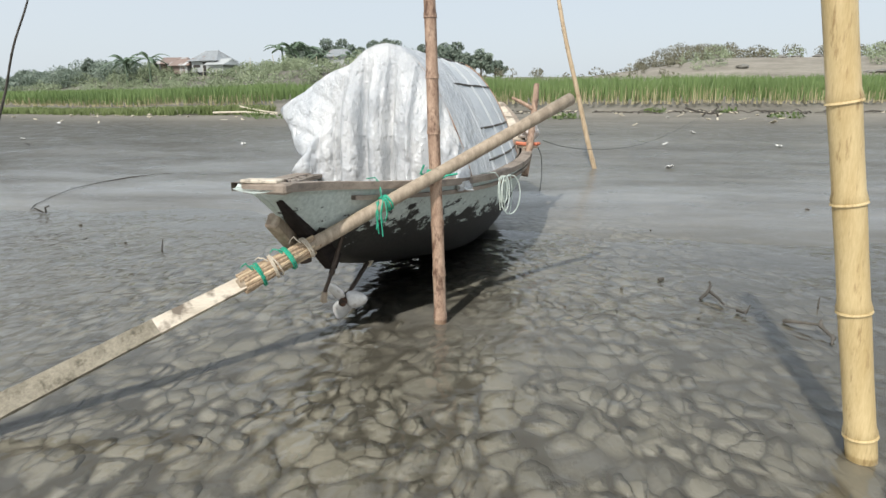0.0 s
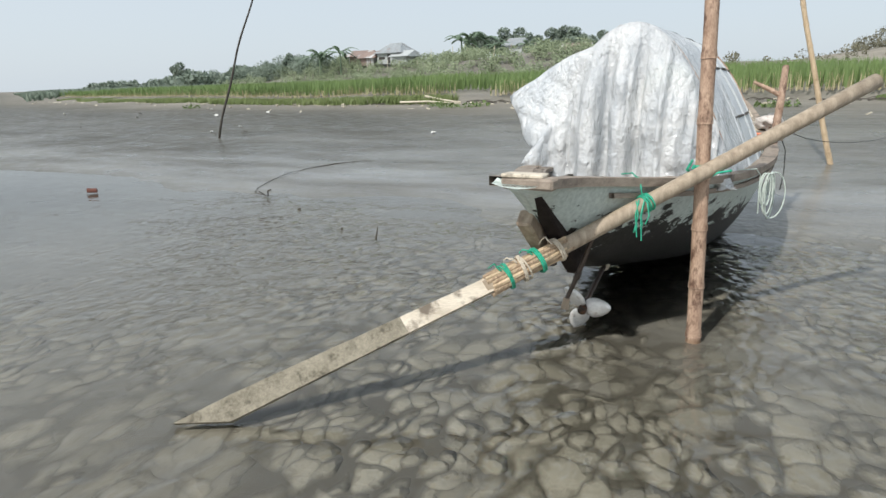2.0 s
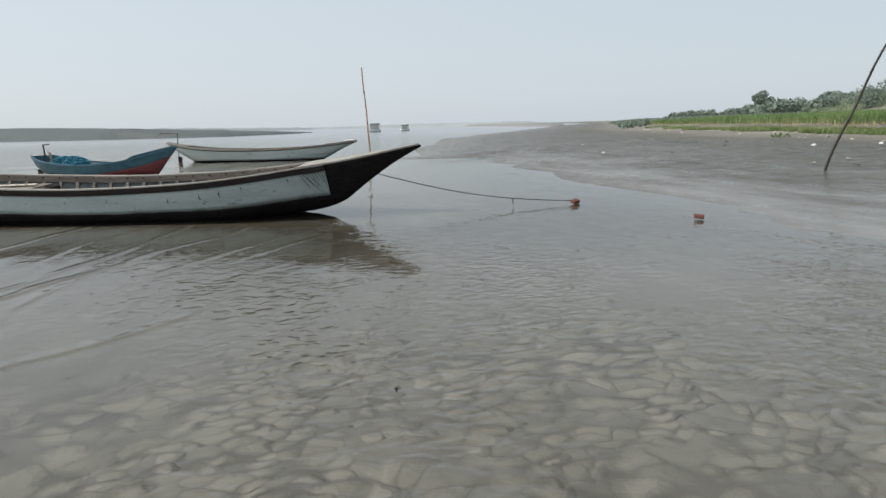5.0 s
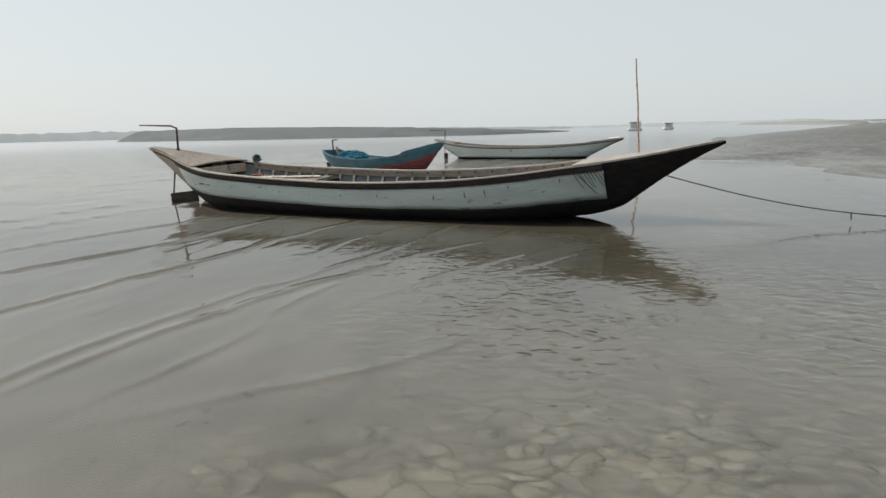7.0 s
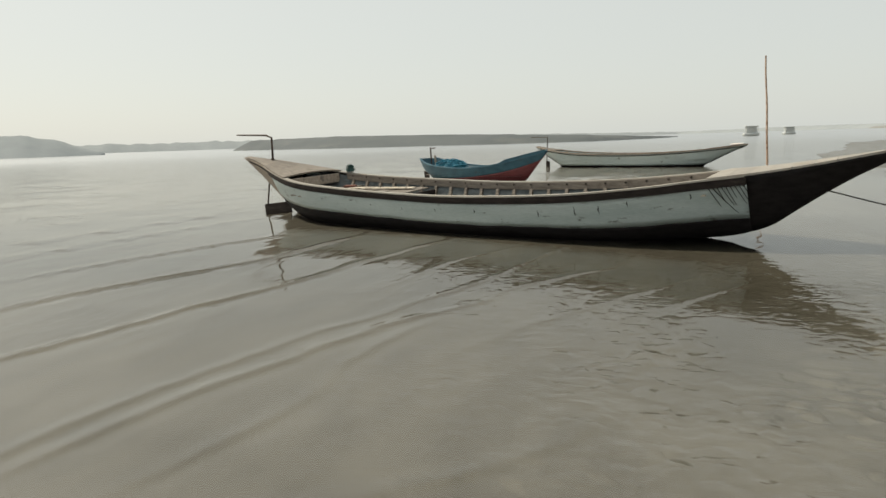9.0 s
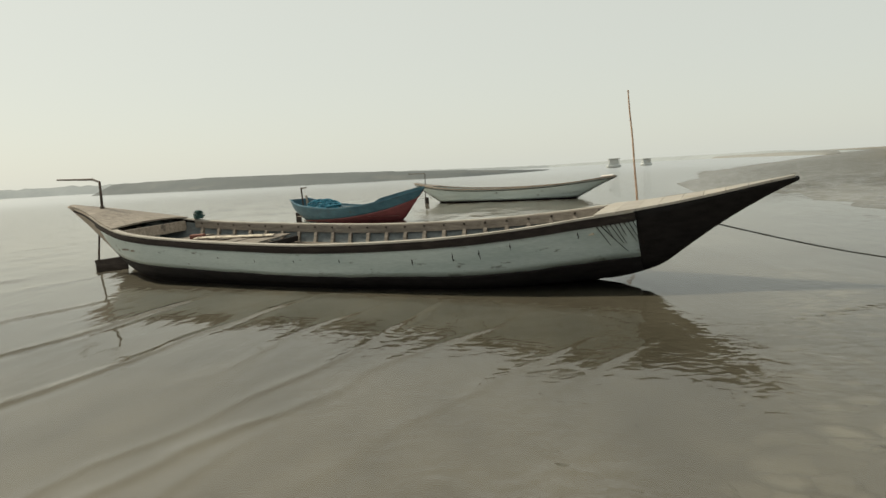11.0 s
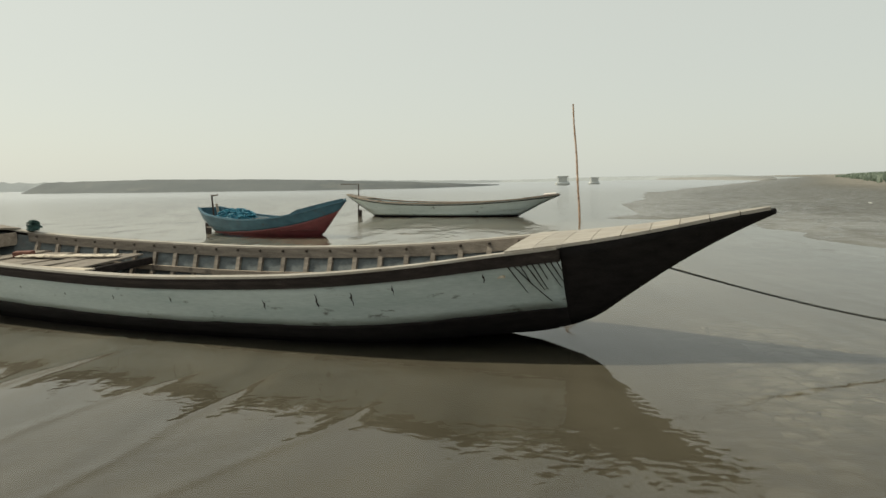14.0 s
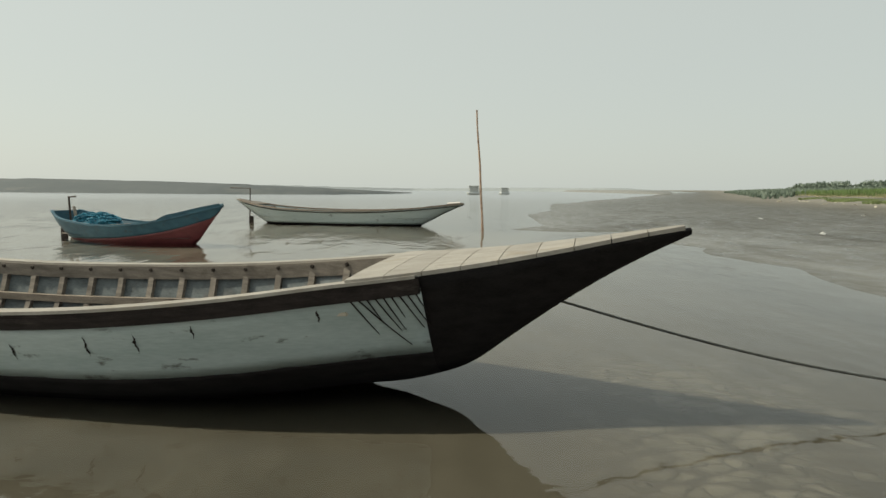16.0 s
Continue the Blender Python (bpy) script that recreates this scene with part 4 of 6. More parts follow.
def blue_boat():
    """The short blue and red boat with a heap of net in its stern."""
    a, b = Vector((-28.9, -7.55, 0)), Vector((-25.7, -2.3, 0))
    d = b - a
    L = 6.15
    H = Hull([(0, .45), (.5, .68), (1.5, .85), (3, .88), (4.3, .70), (5.2, .42), (5.8, .16), (6.15, .04)],
             [(0, .80), (.5, .66), (1.5, .52), (2.6, .46), (3.6, .50), (4.4, .60), (5.0, .72), (5.5, .86), (6.15, 1.02)],
             [(0, .22), (.5, -.05), (1.5, -.2), (4, -.2), (4.9, -.12), (5.2, -.02), (5.6, .38), (5.9, .70), (6.15, .98)],
             [(0, .5), (1.5, .35), (3, .3), (4.5, .5), (6.15, .8)])
    boat = thing("wooden_boat", Matrix.Translation(a) @ pose(0, 0, 0, 0, 0, math.degrees(math.atan2(-d.x, d.y))) @ Matrix.Diagonal((1, d.length / L, 1, 1)),
                 "short blue wooden boat with red lower bow, afloat", "boat")
    zero, one = (lambda u: 0.0), (lambda u: 1.0)
    red_z = [(0, .0), (2, .05), (3.5, .16), (5, .42), (6.15, .80)]
    mid = lambda u: H.w_of(u, float(curve(red_z, u)))
    solid(link_mesh("lower_planking", *H.skin(span(0, L, 36), zero, mid), M["red_paint"], boat, "faded red lower planking", True), 0.03)
    solid(link_mesh("side_planking", *H.skin(span(0, L, 36), mid, one), M["blue_paint"], boat, "faded blue side planking", True), 0.03)
    for side in (-1, 1):
        link_mesh("gunwale", *H.wale(span(0, L, 36), one, 0.05, 0.03, 0.05, side, 0.015), M["blue_paint"], boat)
        rows = []
        for u in span(4.55, 6.12, 12):
            x, y, z = H.at(u, 1, 1)
            up = 0.11 * min(1, (u - 4.5) / 0.25) * (1 - 0.35 * (u - 4.5) / 1.6)
            rows.append([(side * (x + .02), y, z), (side * (x + .045), y, z + up), (side * (x + .01), y, z + up), (side * max(0, x - .02), y, z)])
        link_mesh("bow_bulwark", *loft(rows), M["blue_paint"], boat)
    v, f = loft([[(H.at(u, .6, 1, .04)[0] * s, u, .14) for s in (-1, 1)] for u in span(.2, 5.2, 12)])
    link_mesh("floor", v, f, M["deck_wood"], boat)
    v, f = loft([[H.at(0.02, w, s) for w in span(0, 1, 6)] for s in (-1, 1)])
    solid(link_mesh("transom", v, f, M["blue_paint"], boat), 0.03)
    for u in (1.0, 2.2, 3.4, 4.4):
        part("thwart", box(pose(0, u, float(curve(H.tables[1], u)) - .06), (2 * H.at(u, .9, 1, .04)[0], .12, .04), .01), M["deck_wood"], boat)
    part("tiller_post", tube([(0, .2, .5), (0, .15, 1.2)], .03), M["iron"], boat)
    part("tiller", tube([(0, .12, 1.19), (0, .45, 1.21)], .025), M["iron"], boat)
    part("engine_block", box(pose(.1, .55, .72, 8, 0, 20), (.10, .06, .42), .02), M["rail_wood"], boat)
    part("rudder_blade", box(pose(0, -.12, .06), (.04, .3, .4), .01), M["dark_wood"], boat)
    return boat, Matrix.Translation(a) @ pose(0, 0, 0, 0, 0, math.degrees(math.atan2(-d.x, d.y)))


blue, blue_m = blue_boat()


def heap(name, m, size, mat, label, category, strands=60, thick=0.018, seed=1):
    """A tangled heap of net: many loose loops over a lumpy core."""
    rnd = random.Random(seed)
    bm = bmesh.new()
    bmesh.ops.create_icosphere(bm, subdivisions=3, radius=1)
    for v in bm.verts:
        k = 0.78 + 0.3 * noise.noise(v.co * 2.2 + Vector((seed, 0, 0))) + 0.12 * noise.noise(v.co * 6)
        v.co = Vector((v.co.x * size[0] * k, v.co.y * size[1] * k, max(0, v.co.z) * size[2] * k))
    for i in range(strands):
        a, t = rnd.uniform(0, 6.283), rnd.uniform(0.1, 1.3)
        c = Vector((math.cos(a) * math.cos(t) * size[0], math.sin(a) * math.cos(t) * size[1], math.sin(t) * size[2])) * 0.92
        r = rnd.uniform(0.05, 0.14) * (size[0] + size[1])
        ph, tilt = rnd.uniform(0, 6.28), rnd.uniform(-.8, .8)
        pts = [c + Vector((math.cos(ph + k) * r, math.sin(ph + k) * r, math.sin(k * 1.3 + ph) * r * tilt * 0.5)) for k in span(0, rnd.uniform(2, 5), 7)]
        pts = [Vector((p.x, p.y, max(0.01, p.z))) for p in pts]
        add_tube(bm, pts, thick, 5)
    ob = part(name, bm, mat, None, label, True)
    ob.matrix_basis = m
    return tagged(ob, "", category)


heap("fishing_net", blue_m @ pose(0, 1.35, .30), (.55, .75, .48), M["net_blue"], "heap of blue fishing net piled in the blue boat's stern", "fishing net", 110, 0.02, 3)
deck_m = Matrix.Translation((-17.25, -8.5, 0)) @ pose(0, 0, 0, 0, 2.0, -20.87)
heap("net_bundle", deck_m @ pose(-.86, 2.62, .84), (.11, .11, .17), M["net_green"], "small dark green net tied on the boat rail", "net", 40, 0.010, 5)
b = part("brick", box(deck_m @ pose(-.30, 3.15, .563, 0, 2, 25), (.13, .26, .08), .008), M["brick"], None, "red brick lying on the boat's platform boards")
tagged(b, "", "brick")


# ---- the covered boat and what stands round it ----
COVER_M = Matrix.Translation((-1.06, 3.65, 0)) @ pose(0, 0, 0, 0, 0, -5.6)


def covered_boat():
    L = 6.75
    H = Hull([(0, .12), (.5, .20), (1.0, .41), (1.5, .61), (2.2, .78), (2.8, .85), (3.5, .88), (4.2, .86), (5.06, .76), (5.8, .55), (6.4, .28), (6.75, .05)],
             [(0, 1.13), (.5, 1.08), (1.0, 1.02), (1.6, .96), (2.3, .91), (3.2, .88), (4.1, .87), (5.0, .90), (5.7, 1.05), (6.3, 1.25), (6.75, 1.44)],
             [(0, 1.12), (.12, 1.09), (.4, .87), (.75, .64), (1.04, .45), (1.3, .37), (1.7, .27), (2.4, .11), (3.2, -.02), (4.6, -.06), (5.4, .05), (6.0, .40), (6.4, .85), (6.75, 1.38)],
             [(0, .45), (.8, .55), (1.7, .55), (2.6, .42), (4, .36), (5.2, .5), (6.75, .8)])
    boat = thing("covered_boat", COVER_M, "old wooden boat, peeling white over black, arched canopy, aground on mud", "boat")
    zero, one = (lambda u: 0.0), (lambda u: 1.0)
    solid(link_mesh("hull_planking", *H.skin(span(.10, L, 60), zero, one, rows=10), M["hull_peel"], boat, "white paint peeling off black tarred planks", True), 0.03)
    v, f = loft([[H.at(0.10, w, s) for w in span(0, 1, 4)] for s in (-1, 1)])
    solid(link_mesh("transom", v, f, M["hull_peel"], boat), 0.03)
    for side in (-1, 1):
        link_mesh("gunwale", *H.wale(span(.11, L, 50), one, 0.05, 0.03, 0.10, side, 0.03), M["rail_wood"], boat, "worn grey gunwale board")
        link_mesh("rub_rail", *H.wale(span(.75, 6.5, 50), lambda u: H.w_of(u, float(curve(H.tables[1], u)) - 0.06), 0.03, 0.03, 0.0, side), M["rail_wood"], boat)
        link_mesh("inner_rail", *H.wale(span(.3, 6.4, 50), one, 0.03, -0.13, 0.19, side, 0.02), M["deck_wood"], boat)
        for i in range(9):
            u = 0.25 + 0.30 * i
            x, y, z = H.at(u, 1, side)
            part("rail_block", box(pose(x - side * .12, y, z + .012), (.09, .05, .03), .004), M["deck_wood"], boat)
    v, f = loft([[(H.at(u, .9, 1, .05)[0] * s, u, float(curve(H.tables[1], u)) - 0.10) for s in span(-1, 1, 4)] for u in span(.62, 6.3, 24)])
    solid(link_mesh("deck", v, f, M["deck_wood"], boat), 0.03)
    part("stern_board", box(pose(.03, .13, 1.160, -3, 0, 4), (.22, .12, .022), .006), M["pale_plank"], boat, "pale sawn board across the stern")
    part("stern_cap", box(pose(.06, .115, 1.125), (.28, .09, .06), .012), M["rail_wood"], boat)
    # stern post with a bracket and wedge
    part("stern_post", box(pose(.03, .60, .79, 48), (.10, .15, .90), .012), M["dark_wood"], boat, "raked dark stern post")
    part("rudder_bracket", box(pose(-.07, .50, .76, 48), (.09, .10, .40), .012), M["wood_pole"], boat)
    part("bracket_bolt", tube([(-.04, .66, .55), (-.04, .64, .74)], .045), M["iron"], boat)
    # prow board
    v, f = loft([[(H.at(u, 1, 1)[0] * s * .9, u, H.at(u, 1, 1)[2] + .035) for s in span(-1, 1, 4)] for u in span(5.35, 6.72, 8)])
    solid(link_mesh("foredeck", v, f, M["pale_plank"], boat, "pale foredeck"), 0.04)
    # arched canopy with hoops and dark battens
    A0, A1 = 2.15, 4.72

    def arch(u, t, grow=0.0):
        half = float(curve(H.tables[0], u)) - 0.03
        k = (u - 2.15) / 2.57
        r = 1.0 + grow
        c, s = math.cos(t), math.sin(t)
        return (-0.02 - 0.11 * k + half * r * c, u, 0.89 + (1.10 - 0.04 * k) * r * (s * s) ** 0.92 - 0.05 * k * (1 - s))

    v, f = loft([[arch(u, t, 0.006 * noise.noise(Vector((u * 3, t * 4, 0)))) for t in span(0, math.pi, 36)] for u in span(A0, A1, 18)])
    solid(link_mesh("canopy_cover", v, f, M["tarp"], boat, "grey-white tarpaulin over hoops", True), 0.015)
    for i, u in enumerate((A0, 2.8, 3.45, 4.1, A1)):
        part("hoop", tube([arch(u, t, 0.016) for t in span(0, math.pi, 24)], .016, 6), M["bamboo_brown"] if i in (0, 4) else M["tarp"], boat)
    for t in (0.10, 0.32, 0.62, 1.0, 1.4, 1.8, 2.3, 2.8):
        cut = 0.35 * math.sin(t * 9) ** 2
        part("batten", tube([arch(u, t, 0.02 + 0.004 * math.sin(u * 7)) for u in span(2.7 + cut, A1 - 0.03, 10)], .013, 5), M["debris"], boat, "dark split-bamboo batten")
    # forked mooring post and clutter in the bow
    post = part("mooring_post", tube([(.76, 4.72, .62), (.79, 4.86, .95), (.80, 5.10, 1.35), (.80, 5.27, 1.71)], [.046, .044, .038, .034], 10), M["bamboo_brown"], boat, "forked brown mooring post")
    part("fork", tube([(.80, 5.12, 1.40), (.66, 5.10, 1.48), (.52, 5.08, 1.55)], [.028, .024, .018], 8), M["bamboo_brown"], post)
    part("strap", tube([(.60, 5.02, .99), (.72, 4.98, .985), (.86, 4.98, .985), (.88, 5.06, .985)], .022, 6), M["red_cloth"], boat, "orange strap round the post")
    part("strap", tube([(.60, 5.06, .95), (.74, 4.99, .945), (.87, 5.02, .945)], .018, 6), M["rope_cream"], boat)
    part("thwart", box(pose(0, 5.3, .98), (1.35, .22, .05), .008), M["deck_wood"], boat)
    part("bow_block", box(pose(.35, 5.15, .96, 0, 0, 12), (.22, .3, .28), .02), M["deck_wood"], boat)
    # propeller on its shaft, and the strut beside it
    hub = Vector((.065, 1.0, .18))
    part("shaft", tube([(.02, 1.62, .34), hub], .018), M["iron"], boat, "thin propeller shaft")
    part("shaft_collar", tube([(.022, 1.60, .335), (.03, 1.52, .315)], .036, 10), M["rope_cream"], boat)
    way = (hub - Vector((.02, 1.62, .34))).normalized()
    turn = way.to_track_quat("Z", "Y").to_matrix().to_4x4()
    prop = part("propeller", tube([hub - way * .05, hub + way * .05], [.034, .028], 10), M["iron"], boat, "three-bladed steel propeller")
    for k in range(3):
        bm = bmesh.new()
        rows = []
        for r in span(.02, .180, 9):
            t = (r - .02) / .16
            half = .058 * math.sin(math.pi * (0.10 + 0.90 * t) ** 0.75) ** 0.62 + .006
            tw = radians(24 - 12 * t)
            rows.append([bm.verts.new((c * half * math.cos(tw), r, c * half * math.sin(tw) + .014 * (1 - c * c))) for c in (-1, -.5, 0, .5, 1)])
        for p, q in zip(rows, rows[1:]):
            for i in range(4):
                bm.faces.new((p[i], p[i + 1], q[i + 1], q[i]))
        bl = part("blade", bm, M["steel"], prop, "bright worn steel blade", True)
        bl.matrix_basis = Matrix.Translation(hub) @ turn @ pose(0, 0, 0, 0, 0, 120 * k + 38)
        solid(bl, 0.006, 0)
    strut = part("strut", tube([(.17, .80, .70), (.10, .78, .48), (.03, .77, .30)], [.014, .016, .013], 8), M["iron"], boat, "grey iron stern strut")
    part("strut_foot", tube([(.033, .77, .31), (.02, .77, .24)], [.020, .026], 8), M["wood_pole"], strut)
    part("strut_joint", tube([(.10, .78, .48), (.085, .78, .44)], .022, 8), M["iron"], strut)
    return H, arch


cover_hull, cover_arch = covered_boat()


def plastic_cover():
    """Clear sheet thrown over the stern end of the canopy: over the top, then hanging in deep folds."""
    rows, nt, nr = [], 120, 40
    for i in range(nr + 1):
        row = []
        for j in range(nt + 1):
            t = math.pi * (1 - j / nt)
            s = i / nr
            side = math.cos(t)
            if s < 0.36:
                k = s / 0.36
                u = 3.15 - 0.25 * side - k * (1.05 - 0.25 * side)
                x, y, z = cover_arch(max(u, 2.15), max(0.05, min(3.09, t)), 0.03 + 0.012 * noise.noise(Vector((j * .12, i * .3, 2))))
                y = u
            else:
                k = (s - 0.36) / 0.64
                x, y, z = cover_arch(2.15, max(0.05, min(3.09, t)), 0.03)
                foot = 0.885 + 0.015 * math.sin(j * .35)
                depth = max(0.0, z - foot)
                fold = 0.085 * math.sin(j * 0.33 + 2.2 * math.sin(j * .11)) + 0.022 * math.sin(j * 1.07 + 2 + 1.2 * k) + 0.012 * math.sin(j * 2.3 + 3 * k)
                wr = 0.028 * noise.noise(Vector((j * .16, i * .22, 5))) + 0.012 * noise.noise(Vector((j * .5, i * .5, 9)))
                y = 2.10 - 0.16 * math.sin(math.pi * min(1, k * 1.1)) ** 0.8 * 0.5 - 0.22 * k - (fold * min(1, k * 2.5) + wr)
                x = x * (1 - 0.10 * k * (1 - abs(side))) + 0.05 * k * side + 0.02 * math.cos(j * 0.52)
                z = z - depth * k
            # one corner stands out stiffly on the far side
            out = max(0.0, 1 - math.hypot((t - 2.36) / 0.40, (s - 0.38) / 0.13)) ** 0.85
            x -= 0.46 * out
            y += 0.06 * out
            z += 0.02 * out
            row.append((x, y, z))
        rows.append(row)
    ob = link_mesh("plastic_sheet", *loft(rows), M["plastic"], None, "crinkled clear plastic sheet draped over the boat's canopy", True)
    ob.matrix_basis = COVER_M
    return tagged(ob, "", "plastic sheet")


plastic_cover()


def lash(bm, a, b, r, turns=4, thick=0.008, pitch=0.016, seed=0):
    """Rope turned round a bar between a and b near a, slightly untidy."""
    rnd = random.Random(seed)
    a, b = Vector(a), Vector(b)
    w = (b - a).normalized()
    s = w.orthogonal().normalized()
    t = w.cross(s)
    wob = [rnd.uniform(-.010, .010) for _ in range(turns + 2)]
    pts = []
    for q in span(0, 6.283 * turns, 14 * turns):
        k = q / 6.283
        pts.append(a + w * (k * pitch + wob[int(k)] * math.cos(q)) + (s * math.cos(q) + t * math.sin(q)) * (r + thick * (.7 + .5 * (k % 2 > 1))))
    add_tube(bm, pts, thick, 5)
    return bm


def steering_oar():
    """The long steering oar: a pole with a plank blade lashed under a split-wood sleeve."""
    tip, low = Vector((-2.19, 2.82, 0.02)), Vector((-1.23, 3.89, 0.53))
    way = Vector((.700, .640, .386)).normalized()
    top = low + way * 2.76
    oar = thing("steering_oar", Matrix(), "long steering oar with muddy plank blade, leaning on the boat", "oar")
    part("pole", tube([low - way * .06, low + way * .25, low + way * 1.2, low + way * 2.2, top], [.046, .047, .045, .046, .048], 14), M["wood_pole"], oar, "smooth debarked pole", True)
    side = way.orthogonal().normalized()
    up = way.cross(side)
    rnd = random.Random(31)
    for i in range(15):
        t = 2 * math.pi * i / 15
        out = side * math.cos(t) + up * math.sin(t)
        a0, a1 = rnd.uniform(-.05, .0), rnd.uniform(.42, .50)
        path = [low + way * (a0 + (a1 - a0) * q) + out * (.052 + .008 * math.sin(q * 5 + i) - .006 * q) for q in (0, .2, .45, .7, 1)]
        part("sleeve_strip", tube(path, [.012, .015, .0145, .014, .009], 6), M["split_wood"] if i % 3 else M["bamboo_pale"], oar, "split wood strip of the oar's sleeve")
    # blade: a board on edge, tapering to a slanted foot in the mud
    d = (low + way * .12 - tip)
    w = d.normalized()
    flat = Vector((-0.62, 0.28, 0.60))
    flat = (flat - w * flat.dot(w)).normalized()
    nrm = w.cross(flat)
    start = tip - w * 0.02
    for name, a, b, mat, lab in (("blade", 0.0, 0.60, M["muddy_plank"], "blade caked with dry mud"), ("blade_top", 0.60, 1.02, M["pale_plank"], "bare pale upper blade")):
        rows = []
        for k in span(a, b, 18):
            c = start + d * k
            wide = .13 * (1 - .35 * k)
            e0, e1 = c - flat * (.045 * k), c + flat * (wide - .045 * k)
            if k < 0.001:
                e1 = e1 - w * (e1.z - .015) / w.z
            th = nrm * (0.016 + (0.006 * noise.noise(c * 14) if a == 0 else 0))
            rows.append([e0 - th, e0 + th, e1 + th, e1 - th, e0 - th])
        v, f = loft(rows)
        v, f = list(v), list(f)
        n0 = len(v) - 5
        f += [(0, 1, 2, 3), (n0 + 3, n0 + 2, n0 + 1, n0)]
        link_mesh(name, v, f, mat, oar, lab)
    for off, mat, lab, sd in ((.07, "rope_green", "green nylon lashing", 1), (.17, "rope_cream", "cream rope lashing", 2), (.27, "rope_green", "green nylon lashing", 3), (.40, "rope_cream", "cream rope lashing", 4)):
        bm = lash(bmesh.new(), low + way * off, top, .070 if off < .35 else .064, 3, .0055, .010, sd)
        p = low + way * (off + .01) + Vector((-.015, -.045, .045))
        turn = part("lashing", bm, M[mat], oar, lab)
        part("rope_tail", tube([p, p + Vector((-.02, -.015, .022)), p + Vector((-.035, -.018, .030 + .012 * math.sin(sd * 2))), p + Vector((-.055, -.012, .026)), p + Vector((-.075, -.008, .008 * math.sin(sd)))], [.006, .005, .005, .004, .003], 5), M[mat], turn)
    k = low + way * 1.0
    bm = lash(bmesh.new(), k, top, .047, 5, .0055, .010, 7)
    tails = []
    for i in range(6):
        a = i * 1.05
        q = k + Vector((.03 * math.cos(a), -.055, .01 * math.sin(a)))
        tails.append([q + Vector((0, 0, .03)), q + Vector((.02 * math.cos(a * 2), -.03, -.05)), q + Vector((.04 * math.sin(a * 3), -.02, -.10 - .018 * i))])
    tails.append([k + Vector((0, -.03, .05)), k + Vector((-.03, .03, .14)), k + Vector((-.09, .12, .165)), k + Vector((-.16, .16, .15))])
    turn = part("lashing", bm, M["rope_green"], oar, "knotted green nylon rope")
    for q in tails:
        part("rope_tail", tube(q, .0045, 5), M["rope_green"], turn)
    return low, way


oar_low, oar_way = steering_oar()


def bamboo(name, foot, head, r0, r1, gap, mat, label, sides=14, wobble=0.0, seed=0):
    """A bamboo stem with swollen nodes and rings."""
    foot, head = Vector(foot), Vector(head)
    rnd = random.Random(seed)
    d = head - foot
    n = max(2, int(d.length / gap))
    pole = thing(name, Matrix.Translation(foot), label, "bamboo pole")
    path, rad, k = [], [], 0.0
    nodes = [0.0] + [(i + 1 + rnd.uniform(-.15, .15)) / n for i in range(n - 1)] + [1.0]
    side = d.orthogonal().normalized()
    bend = lambda q: side * wobble * (math.sin(q * 5 + seed) + .5 * math.sin(q * 13 + seed))
    for a, b in zip(nodes, nodes[1:]):
        for q, g in ((0, 1.0), (.015 / (b - a) / d.length, 1.10), (.05 / (b - a) / d.length, 0.985), (.5, .97), (1 - .03 / (b - a) / d.length, 1.0)):
            s = a + (b - a) * q
            path.append(d * s + bend(s))
            rad.append((r0 + (r1 - r0) * s) * g)
    path.append(d + bend(1.0))
    rad.append(r1)
    part("stem", tube(path, rad, sides), mat, pole, "", True)
    for s in nodes[1:-1]:
        r = (r0 + (r1 - r0) * s) * 1.10
        c = d * s + bend(s)
        part("node", tube([c - d.normalized() * .003, c + d.normalized() * .006], [r * 1.03, r * .99], sides), mat, pole)
    return pole


bamboo("bamboo_pole", (2.085, 3.45, -.35), (1.56, 3.45, 2.6), .066, .064, .47, M["bamboo"], "thick yellow bamboo pole standing in shallow water", 20, 0.004, 1)
bamboo("bamboo_pole", (-.215, 4.84, -.3), (-.318, 4.90, 2.75), .047, .040, .33, M["bamboo_brown"], "weathered brown bamboo pole driven beside the boat", 14, 0.006, 4)
bamboo("bamboo_pole", (1.27, 13.13, -.1), (.28, 13.13, 3.8), .048, .036, .36, M["bamboo_pale"], "thin leaning pale bamboo pole on the mud", 10, 0.02, 2)
bamboo("bamboo_pole", (-14.15, 14.6, .0), (-12.1, 14.6, 4.6), .036, .020, .55, M["debris"], "thin dark leaning bamboo rod on the beach", 8, 0.05, 3)
bamboo("bamboo_pole", (-29.8, 5.42, -.5), (-30.2, 5.25, 4.2), .045, .028, .9, M["bamboo_brown"], "thin mooring rod standing in the river", 8, 0.02, 6)

# green line between pole and oar
bm = lash(bmesh.new(), (-.262, 4.865, 1.04), (-.3, 4.89, 2), .046, 5, .008, .013, 11)
add_tube(bm, [(-.30, 4.81, 1.05), (-.34, 4.74, 1.09), (-.31, 4.72, 1.15)], .008, 5)
add_tube(bm, [(-.25, 4.80, 1.03), (-.17, 4.80, 1.07), (-.10, 4.84, 1.08)], .008, 5)
tagged(part("rope_lashing", bm, M["rope_green"], None, "green nylon rope tied round the brown bamboo pole"), "", "rope")

